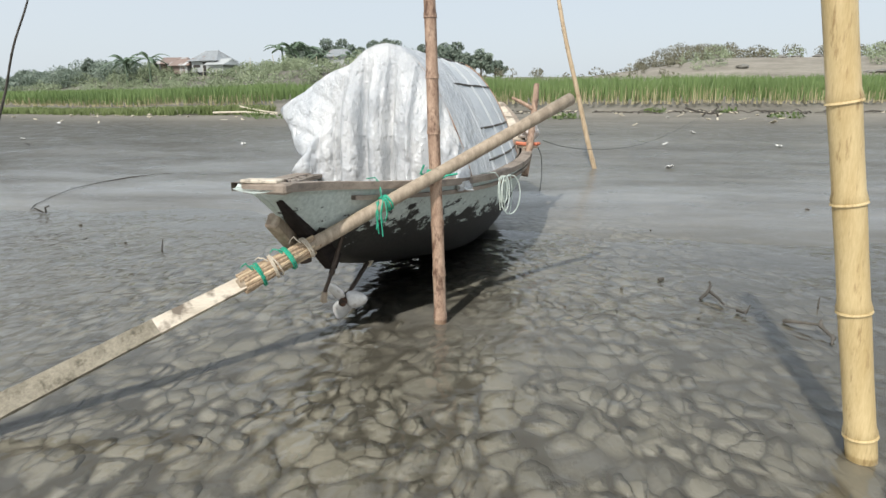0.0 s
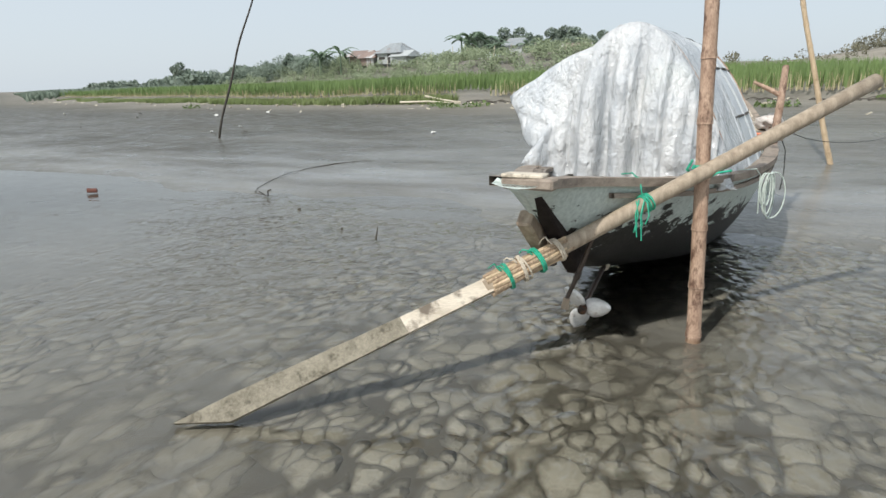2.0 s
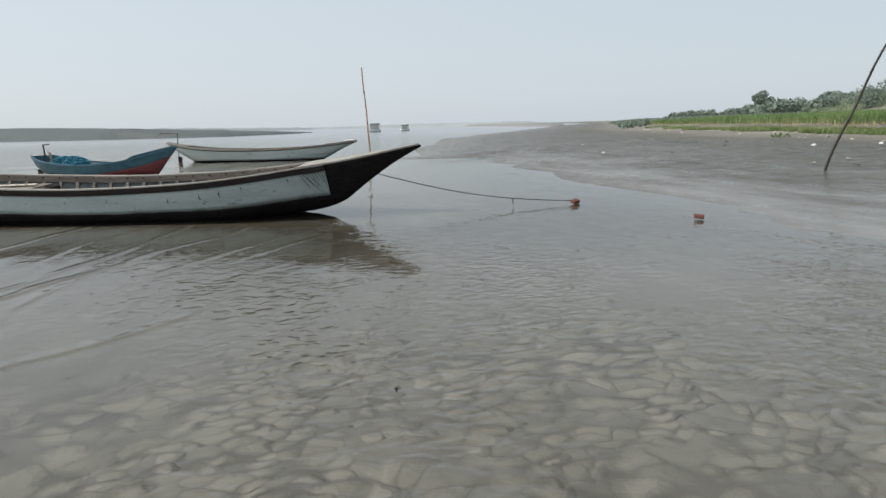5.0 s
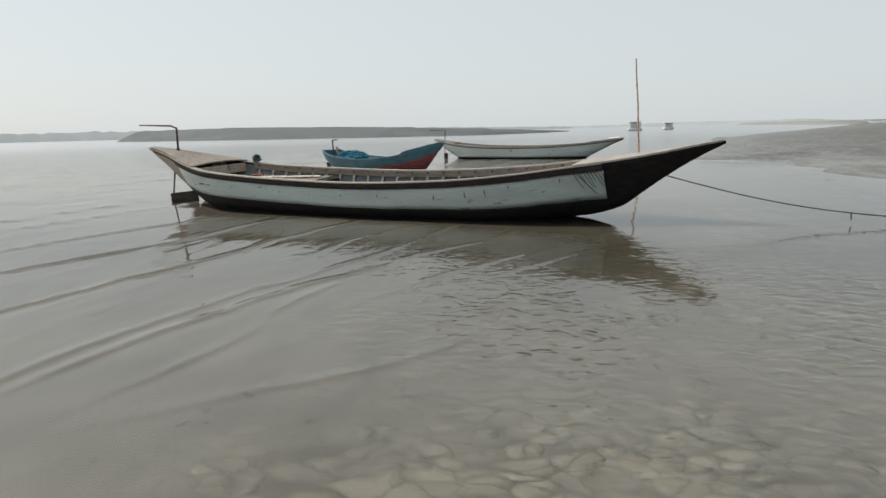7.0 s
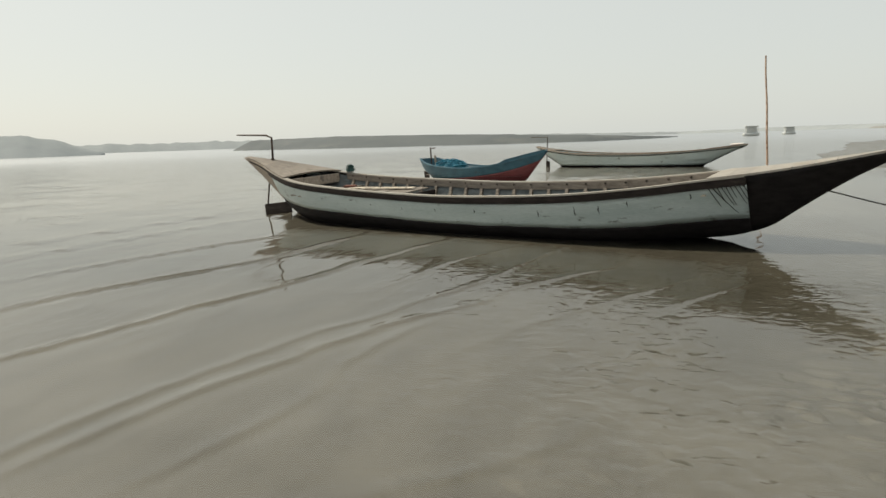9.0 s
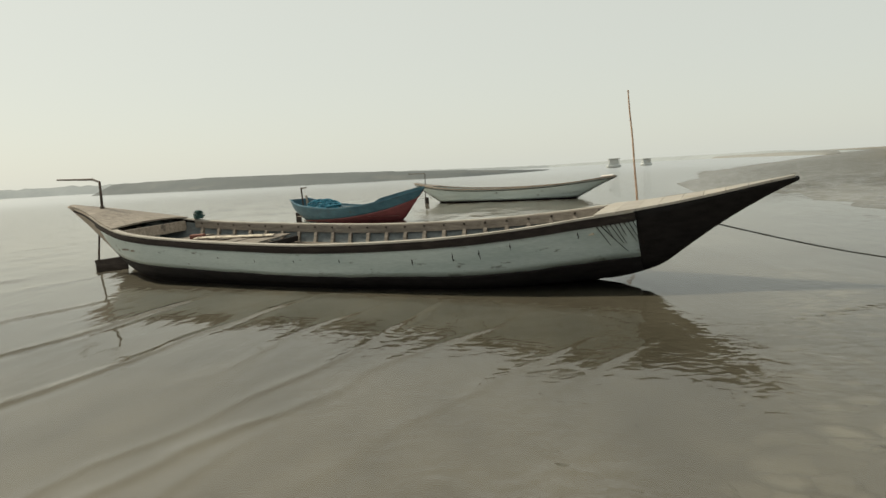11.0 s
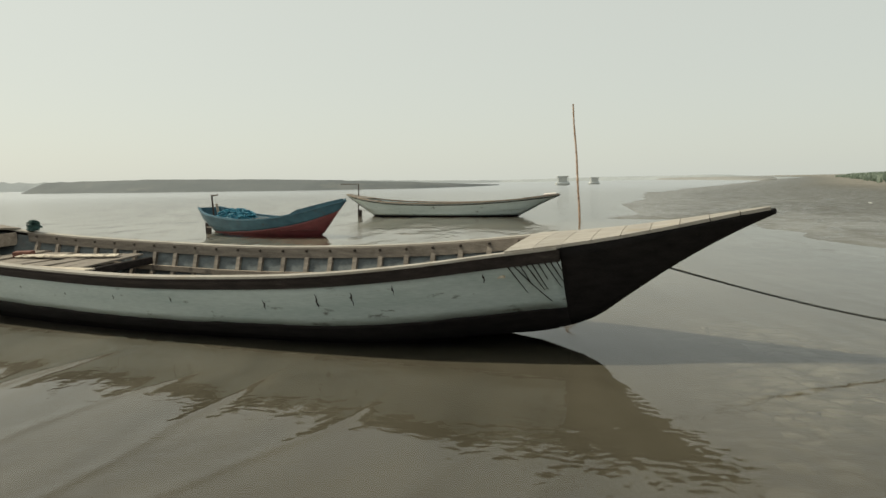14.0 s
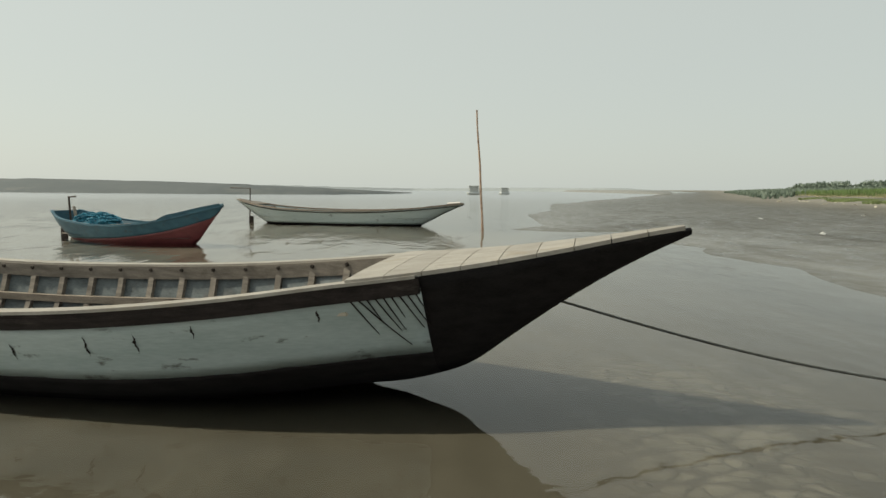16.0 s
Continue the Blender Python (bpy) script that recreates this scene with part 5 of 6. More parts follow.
# pale line hanging over the gunwale in loops
rnd = random.Random(4)
bm = bmesh.new()
base = COVER_M @ Vector((.85, 2.42, .90))
for i in range(6):
    w, h, o = rnd.uniform(.05, .13), rnd.uniform(.22, .38), rnd.uniform(-.06, .10)
    pts = [base + Vector((.05 + .010 * i + .75 * w * (1 + math.sin(q)) * (.6 + .3 * math.sin(i)), o + .5 * w * math.sin(q), .02 - h * (1 - math.cos(q)) / 2)) for q in span(0, 6.28, 18)]
    add_tube(bm, pts, .005, 5)
add_tube(bm, [base + Vector((-.10, -.10, .05)), base + Vector((.02, -.02, .05)), base + Vector((.05, .03, .0)), base + Vector((.06, .08, -.3))], .005, 5)
tagged(part("rope_coil", bm, M["rope_pale"], None, "thin pale line hanging in loops over the gunwale"), "", "rope")

# cloth bundle and mooring line at the covered boat's bow
bm = bmesh.new()
bmesh.ops.create_icosphere(bm, subdivisions=4, radius=1)
for v in bm.verts:
    k = 0.8 + 0.35 * noise.noise(v.co * 1.8) + 0.15 * noise.noise(v.co * 5)
    v.co = Vector((v.co.x * .17 * k, v.co.y * .22 * k, v.co.z * .11 * k))
c = part("cloth_bundle", bm, M["cloth"], None, "crumpled pale cloth bundle on the boat's rail", True)
c.matrix_basis = COVER_M @ pose(.70, 5.42, 1.10, 0, 0, 20)
tagged(c, "", "cloth")
pa, pb = Vector((.35, 8.9, 1.0)), Vector((5.7, 25.4, .72))
bm = tube([pa + (pb - pa) * q - Vector((0, 0, 0.62 * math.sin(math.pi * q) ** .8 * (1 - q * .75))) for q in span(0, 1, 24)], .0045, 5)
tagged(part("mooring_line", bm, M["rope_dark"], None, "thin slack line from the boat to a stake on the beach"), "", "rope")
bm = tube([(.28, 8.78, .95), (.34, 8.80, .8), (.35, 8.82, .55), (.33, 8.8, .35)], .006, 5)
tagged(part("rope_end", bm, M["rope_dark"], None, "loose dark rope end hanging from the bow"), "", "rope")

# mooring rope of the long boat down to its anchor of bricks, and its wet end on the mud
pa, pb = Vector((-12.95, 2.77, .70)), Vector((-12.25, 6.50, .06))
bm = tube([pa + (pb - pa) * q - Vector((0, 0, .14 * math.sin(math.pi * q))) for q in span(0, 1, 24)], .009, 6)
q = pa + (pb - pa) * .68 - Vector((0, 0, .14 * math.sin(math.pi * .68)))
add_tube(bm, [q, q + Vector((.005, .01, -.10))], .010, 5)
tagged(part("mooring_rope", bm, M["rope_dark"], None, "dark mooring rope from the long boat's bow to bricks"), "", "rope")


def brick_lump(m, size, label, seed):
    bm = bmesh.new()
    add_box(bm, Matrix(), size, .012)
    bmesh.ops.subdivide_edges(bm, edges=bm.edges, cuts=2, use_grid_fill=True)
    for v in bm.verts:
        v.co += v.co.normalized() * .02 * noise.noise(v.co * 14 + Vector((seed, 0, 0)))
    ob = part("brick", bm, M["brick"], None, label)
    ob.matrix_basis = m
    tagged(ob, "", "brick", "loose bricks on the mud")


brick_lump(pose(-12.22, 6.52, .05, 0, 18, 30), (.11, .16, .08), "broken red brick holding the mooring rope", 1)
brick_lump(pose(-12.34, 6.60, .035, 0, -8, 75), (.10, .14, .075), "broken red brick beside the rope anchor", 2)
brick_lump(pose(-9.62, 7.35, .045, 0, 3, 40), (.16, .09, .06), "red brick half sunk in wet mud", 3)

# the dark cable that lies on the mud in an arc
vine = [(-6.54, 8.04), (-6.95, 8.2), (-7.25, 8.6), (-7.5, 9.2), (-7.68, 9.9), (-7.72, 10.6), (-7.60, 11.3), (-7.3, 11.65), (-7.05, 11.85)]
bm = tube([(x, y, max(.012, height_at(x, y) + .012) + .008 * math.sin(i * 2)) for i, (x, y) in enumerate(vine)], [.006, .005, .0045, .0045, .005, .005, .010, .005, .004], 6)
add_tube(bm, [(-6.54, 8.04, .01), (-6.5, 8.0, .10), (-6.45, 8.02, .12)], .012, 5)
add_tube(bm, [(-6.62, 8.08, .01), (-6.70, 8.02, .08)], .010, 5)
tagged(part("vine", bm, M["debris"], None, "dark dried vine lying in an arc on the mud"), "", "vine")


# ---- the bank: field, scrub, trees, houses ----
def blades_mesh(name, xs, ys, low, high, spread, width, mat, label, category, each=5, seed=0, lift=0.0, droop=0.0):
    """Tufts of upright blades on the ground, two quads to a blade so that they bow."""
    rs = np.random.RandomState(seed)
    n = len(xs)
    X, Y = np.repeat(xs, each), np.repeat(ys, each)
    N = n * each
    X, Y = X + rs.uniform(-.05, .05, N), Y + rs.uniform(-.05, .05, N)
    Z = land(X, Y) + lift - 0.02
    h = np.interp(X, (-60, -28, -10), (.55, .68, 1.0)) * rs.uniform(low, high, N) * (0.82 + 0.36 * hash_noise(X * .25, Y * .25, seed + 3))
    a, lean = rs.uniform(0, 6.283, N), rs.uniform(0, spread, N)
    lx, ly = np.cos(a) * lean, np.sin(a) * lean
    b = rs.uniform(0, 3.1416, N)
    wx, wy = np.cos(b) * width, np.sin(b) * width
    v = np.empty((N, 6, 3))
    for k, (q, bowed, wide) in enumerate(((0, 0, .8), (.55, .35, 1.0), (1.0, 1.0, .15))):
        cx, cy, cz = X + lx * bowed * h, Y + ly * bowed * h, Z + h * q * (1 - droop * bowed * lean)
        v[:, 2 * k] = np.stack([cx - wx * wide, cy - wy * wide, cz], -1)
        v[:, 2 * k + 1] = np.stack([cx + wx * wide, cy + wy * wide, cz], -1)
    i = np.arange(N)[:, None] * 6
    f = np.concatenate([i + np.array([[0, 1, 3, 2]]), i + np.array([[2, 3, 5, 4]])])
    me = bpy.data.meshes.new(name)
    me.from_pydata(v.reshape(-1, 3).tolist(), [], f.tolist())
    me.materials.append(mat)
    return tagged(new(name, me), label, category, kind="stuff")


rs = np.random.RandomState(5)
# crop in rows, close at the front edge, wider spaced further back
fx, fy = [], []
for row in range(64):
    s = 0.6 + row * 0.42
    step = 0.30 + 0.006 * row
    x = np.arange(-70, 62, step)
    x = x + rs.uniform(-.1, .1, len(x))
    y = np.interp(x, *map(np.array, zip(*EDGE))) + s / np.where(x < -30, .8, 1.0) + rs.uniform(-.12, .12, len(x))
    keep = (rs.uniform(0, 1, len(x)) < 0.93) & ~((x < -11.5) & (x > -14.5) & (s < 4)) & (s < np.where(x < -14, 21, 26))
    fx.append(x[keep])
    fy.append(y[keep])
fx, fy = np.concatenate(fx), np.concatenate(fy)
near = (inland(fx, fy) < 3.0)
blades_mesh("crop_stalks", fx[near], fy[near], .35, .75, .10, .012, M["stalk"], "pale bare stalks at the foot of the crop", "crop", 5, 1)
blades_mesh("crop_field", fx, fy, .62, 1.05, .30, .020, M["leaf_field"], "dense green field of young rice on the bank", "crop", 5, 2, lift=.12)
# grass along the front of the bank
n = 5200
x = rs.uniform(-62, -13, n)
y = np.interp(x, *map(np.array, zip(*EDGE))) - rs.uniform(0, 1, n) ** 1.5 * 2.3 * (0.4 + hash_noise(x * .3, x * 0, 4))
blades_mesh("shore_grass", x, y, .15, .45, .6, .022, M["leaf_grass"], "rough green and straw-coloured grass along the bank", "grass", 6, 3)
# far green verge that runs away along the river
n = 5000
x = -70 - 150 * rs.uniform(0, 1, n) ** 1.2
y = np.interp(x, *map(np.array, zip(*EDGE))) + rs.uniform(-3, 26, n)
blades_mesh("far_verge", x, y, .7, 1.6, .5, .10, M["leaf_tree"], "green reeds along the distant bank", "reeds", 5, 4)


def leaf_cloud(blobs, size, per, seed):
    """Small leaf quads scattered in uneven clumps."""
    r = np.random.RandomState(seed)
    V = []
    for (cx, cy, cz, rx, ry, rz) in blobs:
        k = int(per * (rx * ry * rz) ** 0.62) + 12
        d = r.normal(0, 1, (k, 3))
        d /= np.linalg.norm(d, axis=1)[:, None]
        rad = r.uniform(.35, 1.05, k) ** 0.6
        c = np.array([cx, cy, cz]) + d * rad[:, None] * np.array([rx, ry, rz])
        a = r.normal(0, 1, (k, 3))
        a /= np.linalg.norm(a, axis=1)[:, None]
        b = np.cross(a, r.normal(0, 1, (k, 3)))
        b /= np.linalg.norm(b, axis=1)[:, None] + 1e-6
        s = size * r.uniform(.6, 1.4, k)[:, None]
        V.append(np.stack([c - a * s, c + b * s * .5, c + a * s, c - b * s * .5], 1))
    v = np.concatenate(V).reshape(-1, 3)
    f = np.arange(len(v)).reshape(-1, 4)
    return v.tolist(), f.tolist()


def scrub(name, count, xr, sr, hr, mat, label, seed, size=.16, per=150):
    rnd = random.Random(seed)
    blobs = []
    for _ in range(count):
        x = rnd.uniform(*xr)
        s = rnd.uniform(*sr)
        y = float(np.interp(x, *zip(*EDGE))) + s / (0.8 if x < -30 else 1)
        h = rnd.uniform(*hr)
        blobs.append((x, y, height_at(x, y) + h * .45, h * rnd.uniform(.5, 1.1), h * rnd.uniform(.5, 1.0), h * .6))
    me = bpy.data.meshes.new(name)
    me.from_pydata(*[leaf_cloud(blobs, size, per, seed)[0], [], leaf_cloud(blobs, size, per, seed)[1]])
    me.materials.append(mat)
    return tagged(new(name, me), label, "scrub", kind="stuff")


scrub("scrub", 210, (-80, -8), (22, 34), (.5, 1.5), M["leaf_scrub"], "grey-green scrub below the houses, colour paled for haze", 1, .10, 300)
scrub("scrub", 260, (-62, -9), (24, 33), (.5, 1.15), M["leaf_scrub"], "tall green weeds on the slope below the houses", 7, .09, 300)
scrub("scrub", 80, (-100, -52), (27, 42), (1.2, 3.1), M["leaf_tree"], "grey-green thicket along the bank", 2, .14, 260)
scrub("scrub", 70, (9, 62), (44, 62), (.9, 2.3), M["leaf_dry"], "dry olive brush on the sandy rise", 3, .11, 320)
scrub("scrub", 40, (12, 60), (36, 50), (.6, 1.5), M["leaf_scrub"], "low brush on the sandy rise", 6, .10, 260)
scrub("scrub", 120, (-230, -75), (18, 45), (1.2, 2.8), M["leaf_tree"], "distant scrub along the receding bank", 4, .45, 60)
scrub("scrub", 30, (-10, 12), (34, 46), (.4, 1.0), M["leaf_dry"], "low dry weeds on the sand track", 5, .12, 150)


def tree(x, y, h, seed, mat="leaf_tree", label="haze-paled broad-leaved tree behind the houses", slim=1.0):
    rnd = random.Random(seed)
    z = height_at(x, y)
    t = thing("tree", Matrix.Translation((x, y, z - .1)), label, "tree", "trees on the bank")
    bm = bmesh.new()
    top = Vector((rnd.uniform(-.3, .3), rnd.uniform(-.3, .3), h * .75))
    add_tube(bm, [(0, 0, 0), top * .4 + Vector((.1, 0, 0)), top], [.10 + h * .016, .08 + h * .01, .04], 7)
    blobs = [(top.x, top.y, h * .85, h * .2 * slim, h * .2 * slim, h * .16)]
    for i in range(9):
        a, up = i * 2.4 + rnd.uniform(-.4, .4), rnd.uniform(.35, .8)
        st = top * up
        r = h * rnd.uniform(.18, .34) * slim
        en = st + Vector((math.cos(a) * r, math.sin(a) * r, h * rnd.uniform(.06, .20)))
        add_tube(bm, [st, (st + en) / 2 + Vector((0, 0, .1)), en], [.06, .045, .02], 5)
        k = h * rnd.uniform(.13, .21)
        blobs.append((en.x, en.y, en.z, k * slim, k * slim, k * .8))
        blobs.append((en.x * 1.25, en.y * 1.25, en.z - k * .3, k * .6 * slim, k * .6 * slim, k * .5))
    part("trunk", bm, M["bark"], t)
    link_mesh("crown", *leaf_cloud(blobs, .19, 340, seed), M[mat], t)


def banana(x, y, h, seed):
    rnd = random.Random(seed)
    t = thing("banana_plant", Matrix.Translation((x, y, height_at(x, y) - .1)), "banana plant with ragged drooping leaves", "banana plant", "banana plants on the bank")
    part("stem", tube([(0, 0, 0), (0, 0, h * .55)], [.16, .10], 8), M["leaf_banana"], t)
    for i in range(9):
        a, L = i * 2.4 + rnd.uniform(-.3, .3), h * rnd.uniform(.45, .62)
        rise = rnd.uniform(.25, .95)
        rows = []
        for q in span(0, 1, 8):
            out = L * q * (1 - .15 * rise)
            up = h * .52 + L * (rise * q * 1.15 - 0.75 * q * q)
            w = .02 + .26 * math.sin(math.pi * min(1, q * .96 + .03)) ** .7 * (1 + .3 * noise.noise(Vector((q * 9, i, seed))))
            c = Vector((math.cos(a) * out, math.sin(a) * out, up))
            s = Vector((-math.sin(a), math.cos(a), 0))
            rows.append([c - s * w - Vector((0, 0, .10 * w / .25)), c, c + s * w - Vector((0, 0, .10 * w / .25))])
        link_mesh("leaf", *loft(rows), M["leaf_banana"], t)


rnd = random.Random(77)
for i in range(24):
    x = -38 + 1.28 * i + rnd.uniform(-.5, .5)
    tree(x, 88 + rnd.uniform(-3, 8), (4.6 if x < -13 else 3.4) * rnd.uniform(.75, 1.15), 20 + i)
for i, (x, y, h) in enumerate(((-66, 82, 3.2), (-99, 90, 5.0))):
    tree(x, y, h, 60 + i, label="grey-green tree in the thicket by the river")
for i, (x, y, h) in enumerate(((-53.6, 73, 5.6), (-55, 75, 4.8), (-50.3, 73, 5.4), (-30, 74, 5.0), (-31.6, 73, 5.5), (-33, 74, 4.8), (-24.6, 74, 3.4), (-28, 73, 3.2))):
    banana(x, y, h, 80 + i)


def corrugated(corners, ridges, depth=.035):
    """A corrugated sheet across four corners (eave a, eave b, ridge b, ridge a)."""
    a, b, c, d = (Vector(p) for p in corners)
    nrm = (b - a).cross(d - a).normalized()
    rows = []
    n = ridges * 2
    for i in range(n + 1):
        q = i / n
        o = nrm * (depth if i % 2 else 0)
        rows.append([a.lerp(b, q) + o, d.lerp(c, q) + o])
    return loft(rows)


def house(x, y, w, d, wall, rise, turn, roof_mat, wall_mat, label, hip=0.0, openings=()):
    w, d, wall, rise, hip = 0.70 * w, 0.70 * d, 0.66 * wall, 0.72 * rise, 0.70 * hip
    openings = [(0.7 * ox, 0.66 * oz, 0.7 * ow, 0.66 * oh, kind) for ox, oz, ow, oh, kind in openings]
    z = height_at(x, y)
    h = thing("house", pose(x, y, z - .15, 0, 0, turn), label, "house", "tin houses on the bank")
    for sx, sy, lx, ly in ((0, -d / 2, w, .1), (0, d / 2, w, .1), (-w / 2, 0, .1, d - .1), (w / 2, 0, .1, d - .1)):
        wl_ = part("wall", box(pose(sx, sy, wall / 2), (lx, ly, wall)), wall_mat, h)
        if sy < 0:
            for ox, oz, ow, oh, kind in openings:
                part(kind, box(pose(ox, sy - .055, oz), (ow, .03, oh)), M["opening_shade"] if kind != "board" else M["tin_wall"], wl_)
    e = .45
    A, B, C, D = ((-w / 2 - e, -d / 2 - e, wall - .1), (w / 2 + e, -d / 2 - e, wall - .1), (w / 2 + e, d / 2 + e, wall - .1), (-w / 2 - e, d / 2 + e, wall - .1))
    r0, r1 = (-w / 2 - e + hip, 0, wall + rise), (w / 2 + e - hip, 0, wall + rise)
    solid(link_mesh("roof", *corrugated((A, B, r1, r0), int(w * 3)), roof_mat, h), .02)
    solid(link_mesh("roof", *corrugated((C, D, r0, r1), int(w * 3)), roof_mat, h), .02)
    for p, q, r in ((D, A, r0), (B, C, r1)):
        if hip:
            solid(link_mesh("roof", *corrugated((p, q, r, r), int(d * 3)), roof_mat, h), .02)
        else:
            link_mesh("gable", [p, q, r], [(0, 1, 2)], wall_mat, h)
    part("ridge_cap", tube([r0, r1], .07, 6), roof_mat, h)
    return h


house(-42.8, 75, 5.6, 4.4, 2.1, 1.6, -14, M["tin"], M["tin_wall"], "pale tin house with a hipped corrugated roof", 1.9, ((-1.6, 1.1, 1.6, .5, "window"), (0.2, .95, .7, 1.7, "doorway")))
house(-40.7, 73.6, 3.4, 3.4, 1.6, .85, -14, M["tin_wall"], M["tin_wall"], "low lean-to of bright new tin", 0.2)
house(-49.2, 77, 4.4, 4.2, 1.6, 1.0, 8, M["tin_rust"], M["tin_rust"], "rust-brown tin house half hidden by banana leaves", 0.4, ((.5, .9, .7, 1.6, "doorway"),))
house(-46.6, 75, 3.0, 3.2, 1.5, 1.0, -5, M["tin_rust"], M["tin_rust"], "small rusty shed beside the houses", 0.2)
house(-20.3, 80, 5.0, 4.0, 2.0, 1.25, 6, M["tin_rust"], M["tin"], "grey house with streaky rusted tin roof", 0.5, ((-1.0, .9, .7, 1.6, "doorway"), (1.2, 1.1, .6, .6, "window")))
house(-29.0, 83, 3.8, 3.6, 3.4, 1.2, 0, M["tin"], M["tin_wall"], "pale tin house among trees", 1.0, ((0, 1.6, .7, .7, "window"),))

# bamboo fence rails and leaning poles before the houses
rnd = random.Random(8)
for i in range(16):
    x = -46 + i * 1.55
    y = 70.5 + rnd.uniform(-1, 1)
    z = height_at(x, y)
    if i % 3 == 2:
        continue
    lean = rnd.uniform(-.5, .6)
    tagged(part("fence_pole", tube([(x, y, z - .1), (x + lean, y, z + rnd.uniform(1.0, 2.2))], .035, 5), M["straw"], None, "leaning bleached bamboo fence pole"), "", "fence pole", "fence poles")

# ---- beach flotsam ----
def weed_clump(x, y, r, seed):
    rnd = random.Random(seed)
    verts, faces = [], []
    z = height_at(x, y)
    for i in range(46):
        a, q = rnd.uniform(0, 6.28), r * rnd.uniform(0, 1) ** .6
        c = Vector((x + math.cos(a) * q * 1.6, y + math.sin(a) * q, z + rnd.uniform(.02, .22) * (1.1 - q / r * .6)))
        l, w = rnd.uniform(.08, .16), rnd.uniform(.04, .08)
        u = Vector((rnd.uniform(-1, 1), rnd.uniform(-1, 1), rnd.uniform(-.1, .9))).normalized()
        s = u.cross(Vector((rnd.uniform(-1, 1), rnd.uniform(-1, 1), .4))).normalized()
        k = len(verts)
        verts += [c, c + u * l * .5 + s * w, c + u * l, c + u * l * .5 - s * w, Vector((c.x, c.y, z - .02)), Vector((c.x + .012, c.y, z - .02)), c + Vector((.012, 0, 0))]
        faces += [(k, k + 1, k + 2, k + 3), (k + 4, k + 5, k + 6, k)]
    tagged(link_mesh("water_hyacinth", verts, faces, M["weed"], None, "stranded clump of green water hyacinth"), "", "water plant", "stranded plants", "stuff")


for i, (x, y, r) in enumerate(((8.4, 25.2, .38), (.3, 24.6, .45), (.9, 24.9, .3), (-11.4, 25.2, .5), (-12.4, 25.8, .45), (-10.6, 25.9, .35), (4.2, 27.6, .3), (7.0, 27.9, .3), (-28, 26.5, .4))):
    weed_clump(x, y, r, i)


def stick(points, r, mat, name, label, category):
    bm = bmesh.new()
    for p in points:
        add_tube(bm, p, [r * (1 - .5 * i / max(1, len(p) - 1)) for i in range(len(p))], 6)
    return tagged(part(name, bm, M[mat], None, label), "", category)


z0 = height_at(5.9, 25.6)
stick([[(5.0, 25.6, z0 + .32), (5.4, 25.6, z0 + .2), (5.9, 25.6, z0 + .10), (6.2, 25.6, z0 + .16)], [(5.9, 25.6, z0 + .1), (6.15, 25.6, z0 + .34), (6.05, 25.6, z0 + .50)], [(5.7, 25.6, z0 + .14), (5.6, 25.6, z0 - .05)], [(6.1, 25.6, z0 + .14), (6.2, 25.6, z0 - .05)]],
      .045, "debris", "driftwood_stump", "dark branched driftwood stake holding a mooring line", "driftwood")
stick([[(1.74, 5.62, .0), (1.80, 5.66, .05), (1.83, 5.72, .09), (1.82, 5.74, .12)], [(1.83, 5.70, .04), (1.86, 5.60, .03), (1.88, 5.45, .02)], [(1.95, 5.35, .015), (1.98, 5.25, .03), (2.03, 5.32, .07)]], .014, "debris", "twig", "dark wet twig lying in shallow water", "twig")
stick([[(2.22, 5.18, .01), (2.32, 5.08, .04), (2.42, 5.02, .05)], [(2.40, 5.02, .05), (2.44, 4.86, .01)], [(2.40, 5.02, .05), (2.42, 5.06, .08)], [(2.44, 4.9, .02), (2.40, 4.8, .0)]], .014, "debris", "twig", "dark forked twig in shallow water", "twig")
stick([[(2.6, 5.6, -.02), (2.6, 5.6, .07)]], .008, "debris", "twig", "short dark stake in the mud", "twig")
stick([[(-4.75, 1.40, -.02), (-4.73, 1.41, .015), (-4.70, 1.42, .01)], [(-4.72, 1.40, .0), (-4.71, 1.385, .018)]], .009, "debris", "twig", "small dark twig on wet mud", "twig")
stick([[(-3.6, 6.4, -.02), (-3.58, 6.42, .12)]], .010, "debris", "twig", "thin stake standing in wet mud", "twig")
stick([[(-3.0, 12.5, .15), (-2.85, 12.5, .55)]], .012, "debris", "twig", "thin leaning stick on the beach", "twig")
z1 = height_at(-13, 27.2)
stick([[(-15.2, 27.3, z1 + .12), (-13.5, 27.0, z1 + .16), (-12.0, 27.2, z1 + .05)], [(-14.2, 27.9, z1 + .38), (-13.0, 27.5, z1 + .2), (-12.1, 27.4, z1 + .1)]], .05, "straw", "driftwood_log", "bleached driftwood branches on the beach", "driftwood")
# roots and plant litter washed up along the foot of the bank
rnd = random.Random(12)
bm = bmesh.new()
for i in range(240):
    x = rnd.uniform(-24, 34)
    s = -abs(rnd.gauss(0, .8)) - .1
    y = float(np.interp(x, *zip(*EDGE))) + s
    z = height_at(x, y) + .03
    a, l = rnd.gauss(0, .35), rnd.uniform(.15, .9)
    add_tube(bm, [(x, y, z), (x + math.cos(a) * l * .5, y + math.sin(a) * l * .5, z + rnd.uniform(0, .10)), (x + math.cos(a) * l, y + math.sin(a) * l, z)], rnd.uniform(.012, .035), 4)
tagged(part("wrack_line", bm, M["debris"], None, "dark washed-up stems along the foot of the bank"), "", "flotsam", kind="stuff")
bm = bmesh.new()
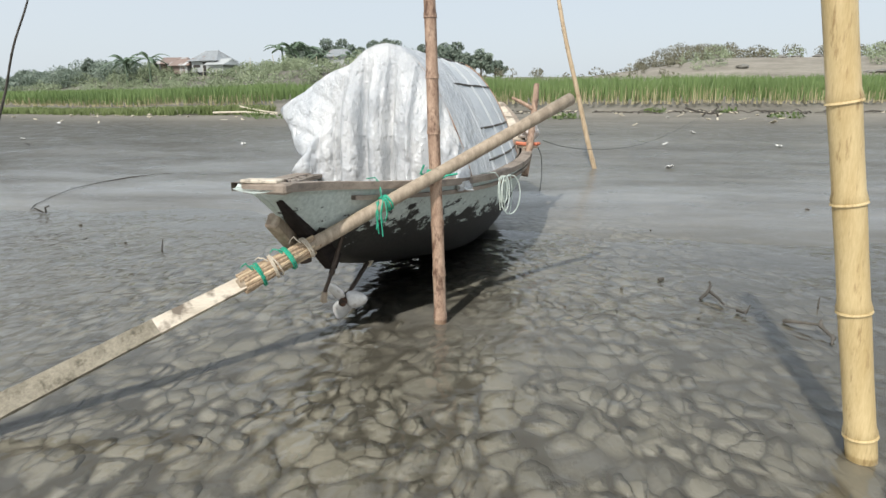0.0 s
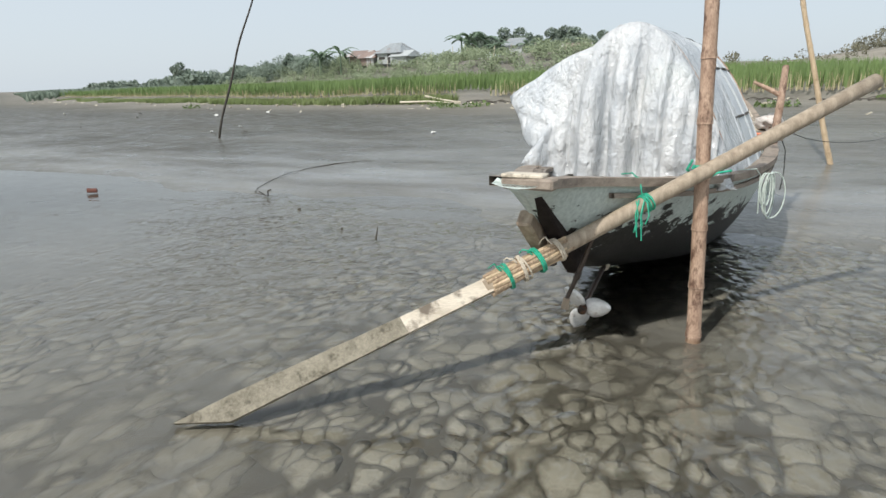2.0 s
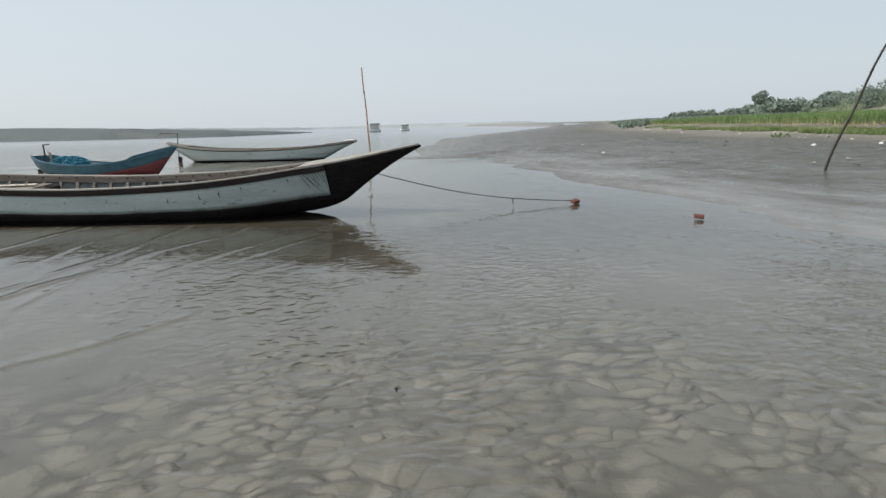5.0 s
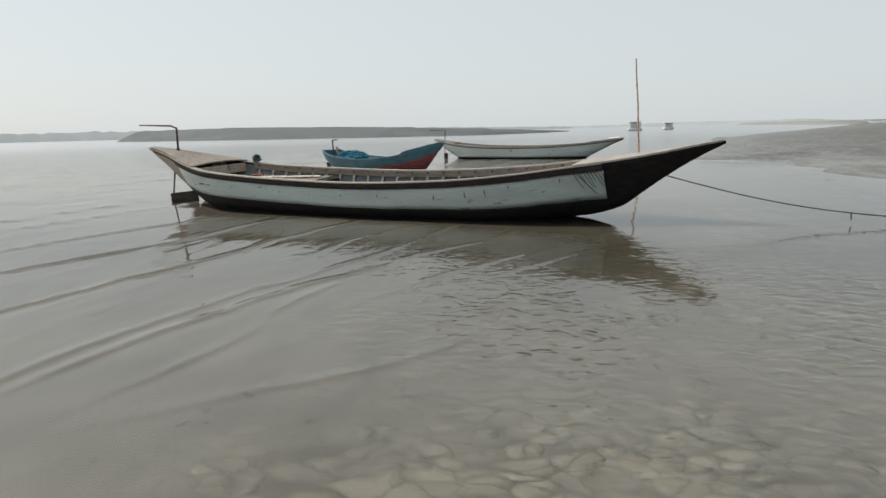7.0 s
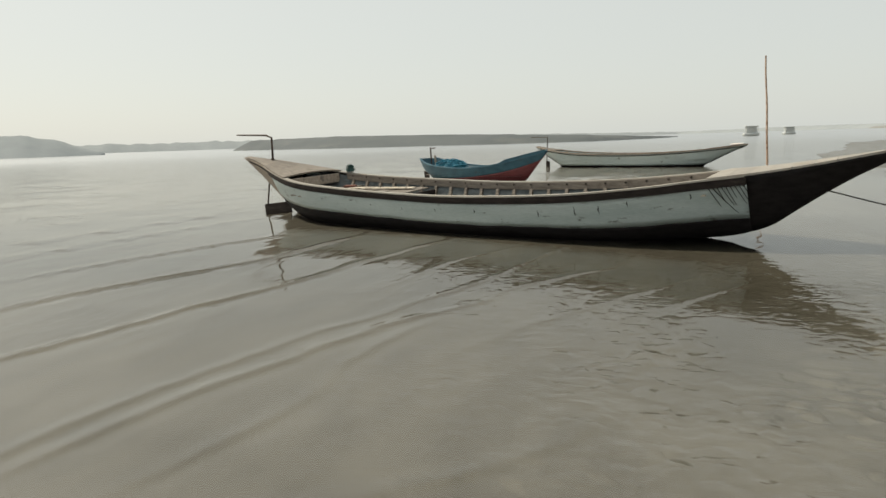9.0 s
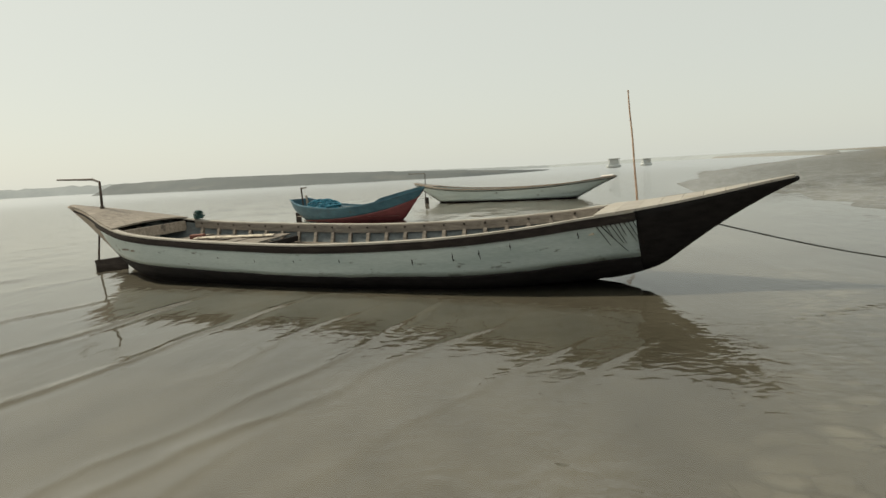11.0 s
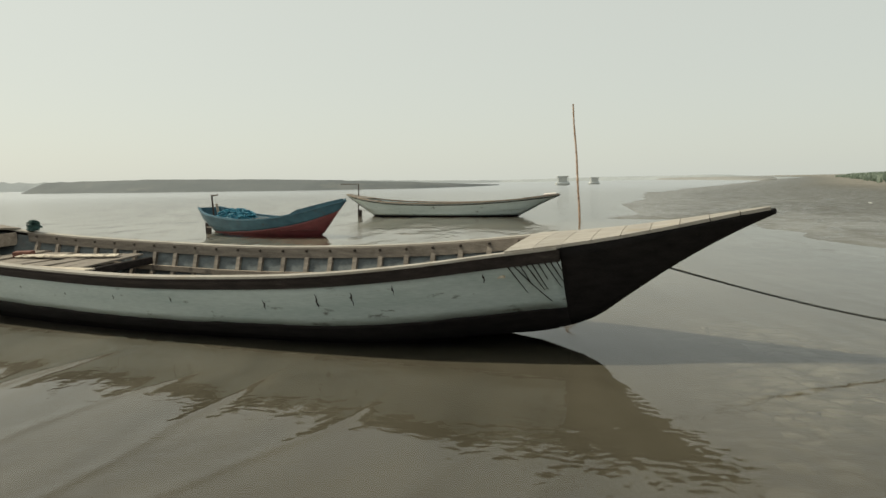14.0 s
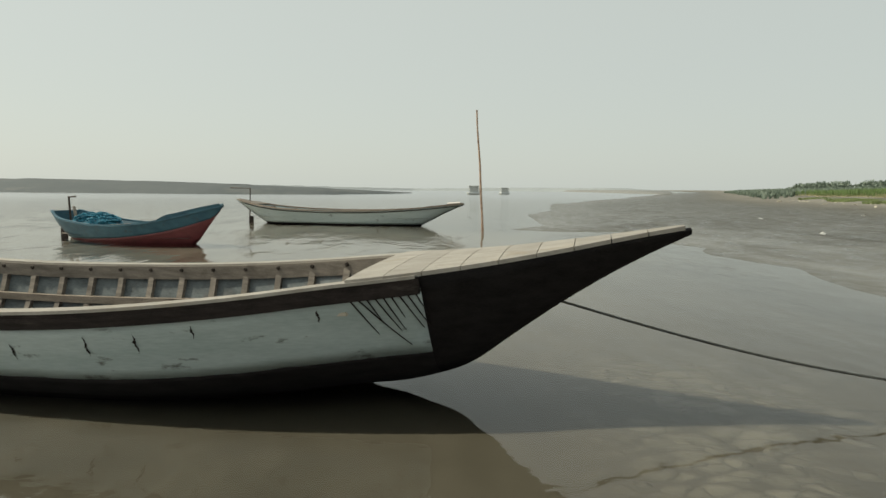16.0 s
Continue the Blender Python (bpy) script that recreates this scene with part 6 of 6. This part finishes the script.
for i in range(330):
    x = rnd.uniform(-60, 34)
    s = -abs(rnd.gauss(0, 2.0)) - .2
    y = float(np.interp(x, *zip(*EDGE))) + s
    add_box(bm, pose(x, y, height_at(x, y) + .025, rnd.uniform(-25, 25), rnd.uniform(-25, 25), rnd.uniform(0, 180)), (rnd.uniform(.05, .4), rnd.uniform(.03, .12), rnd.uniform(.01, .05)))
tagged(part("pale_flotsam", bm, M["straw"], None, "pale straw and scraps along the high-water line"), "", "flotsam", kind="stuff")
for i in range(26):
    x, y = rnd.uniform(-34, 26), rnd.uniform(12, 25.5)
    m = pose(x, y, height_at(x, y) + .02, rnd.uniform(-20, 20), rnd.uniform(-20, 20), rnd.uniform(0, 180))
    bm = bmesh.new()
    bmesh.ops.create_grid(bm, x_segments=4, y_segments=3, size=rnd.uniform(.03, .075))
    for v in bm.verts:
        v.co.z = .04 * noise.noise(v.co * 16 + Vector((i, 0, 0))) + .02
    o = part("litter", bm, M["litter"] if i % 3 else M["debris"], None, "crumpled scrap of pale litter on the mud" if i % 3 else "dark scrap of driftwood on the mud")
    o.matrix_basis = m
    solid(o, .012)
    tagged(o, "", "litter", "scraps on the beach")
for i in range(9):
    x, y = rnd.uniform(-7, 4), rnd.uniform(5.5, 12)
    if -1.9 < x < .6 and y < 11:
        continue
    o = part("pebble", box(pose(x, y, max(.0, height_at(x, y)) + .008, 10, 5, rnd.uniform(0, 180)), (rnd.uniform(.02, .07), rnd.uniform(.02, .04), .025), .008), M["debris"], None, "small dark lump of mud")
    tagged(o, "", "pebble", "lumps on the mud")
# clods on the eroded sandy rise, and a dark pipe mouth in it
for i in range(34):
    x, s = rnd.uniform(9, 60), rnd.uniform(30, 46)
    y = float(np.interp(x, *zip(*EDGE))) + s
    bm = bmesh.new()
    bmesh.ops.create_icosphere(bm, subdivisions=2, radius=1)
    for v in bm.verts:
        k = .8 + .4 * noise.noise(v.co * 1.7 + Vector((i, 0, 0)))
        v.co = Vector((v.co.x * k * 1.4, v.co.y * k, v.co.z * k * .45)) * (.35 + .3 * math.sin(i) ** 2)
    o = part("earth_clod", bm, M["mud"], None, "dark eroded clod of earth on the sandy rise")
    o.matrix_basis = pose(x, y, height_at(x, y) + .1, 0, 0, i * 37)
    tagged(o, "", "clod", "clods on the rise")
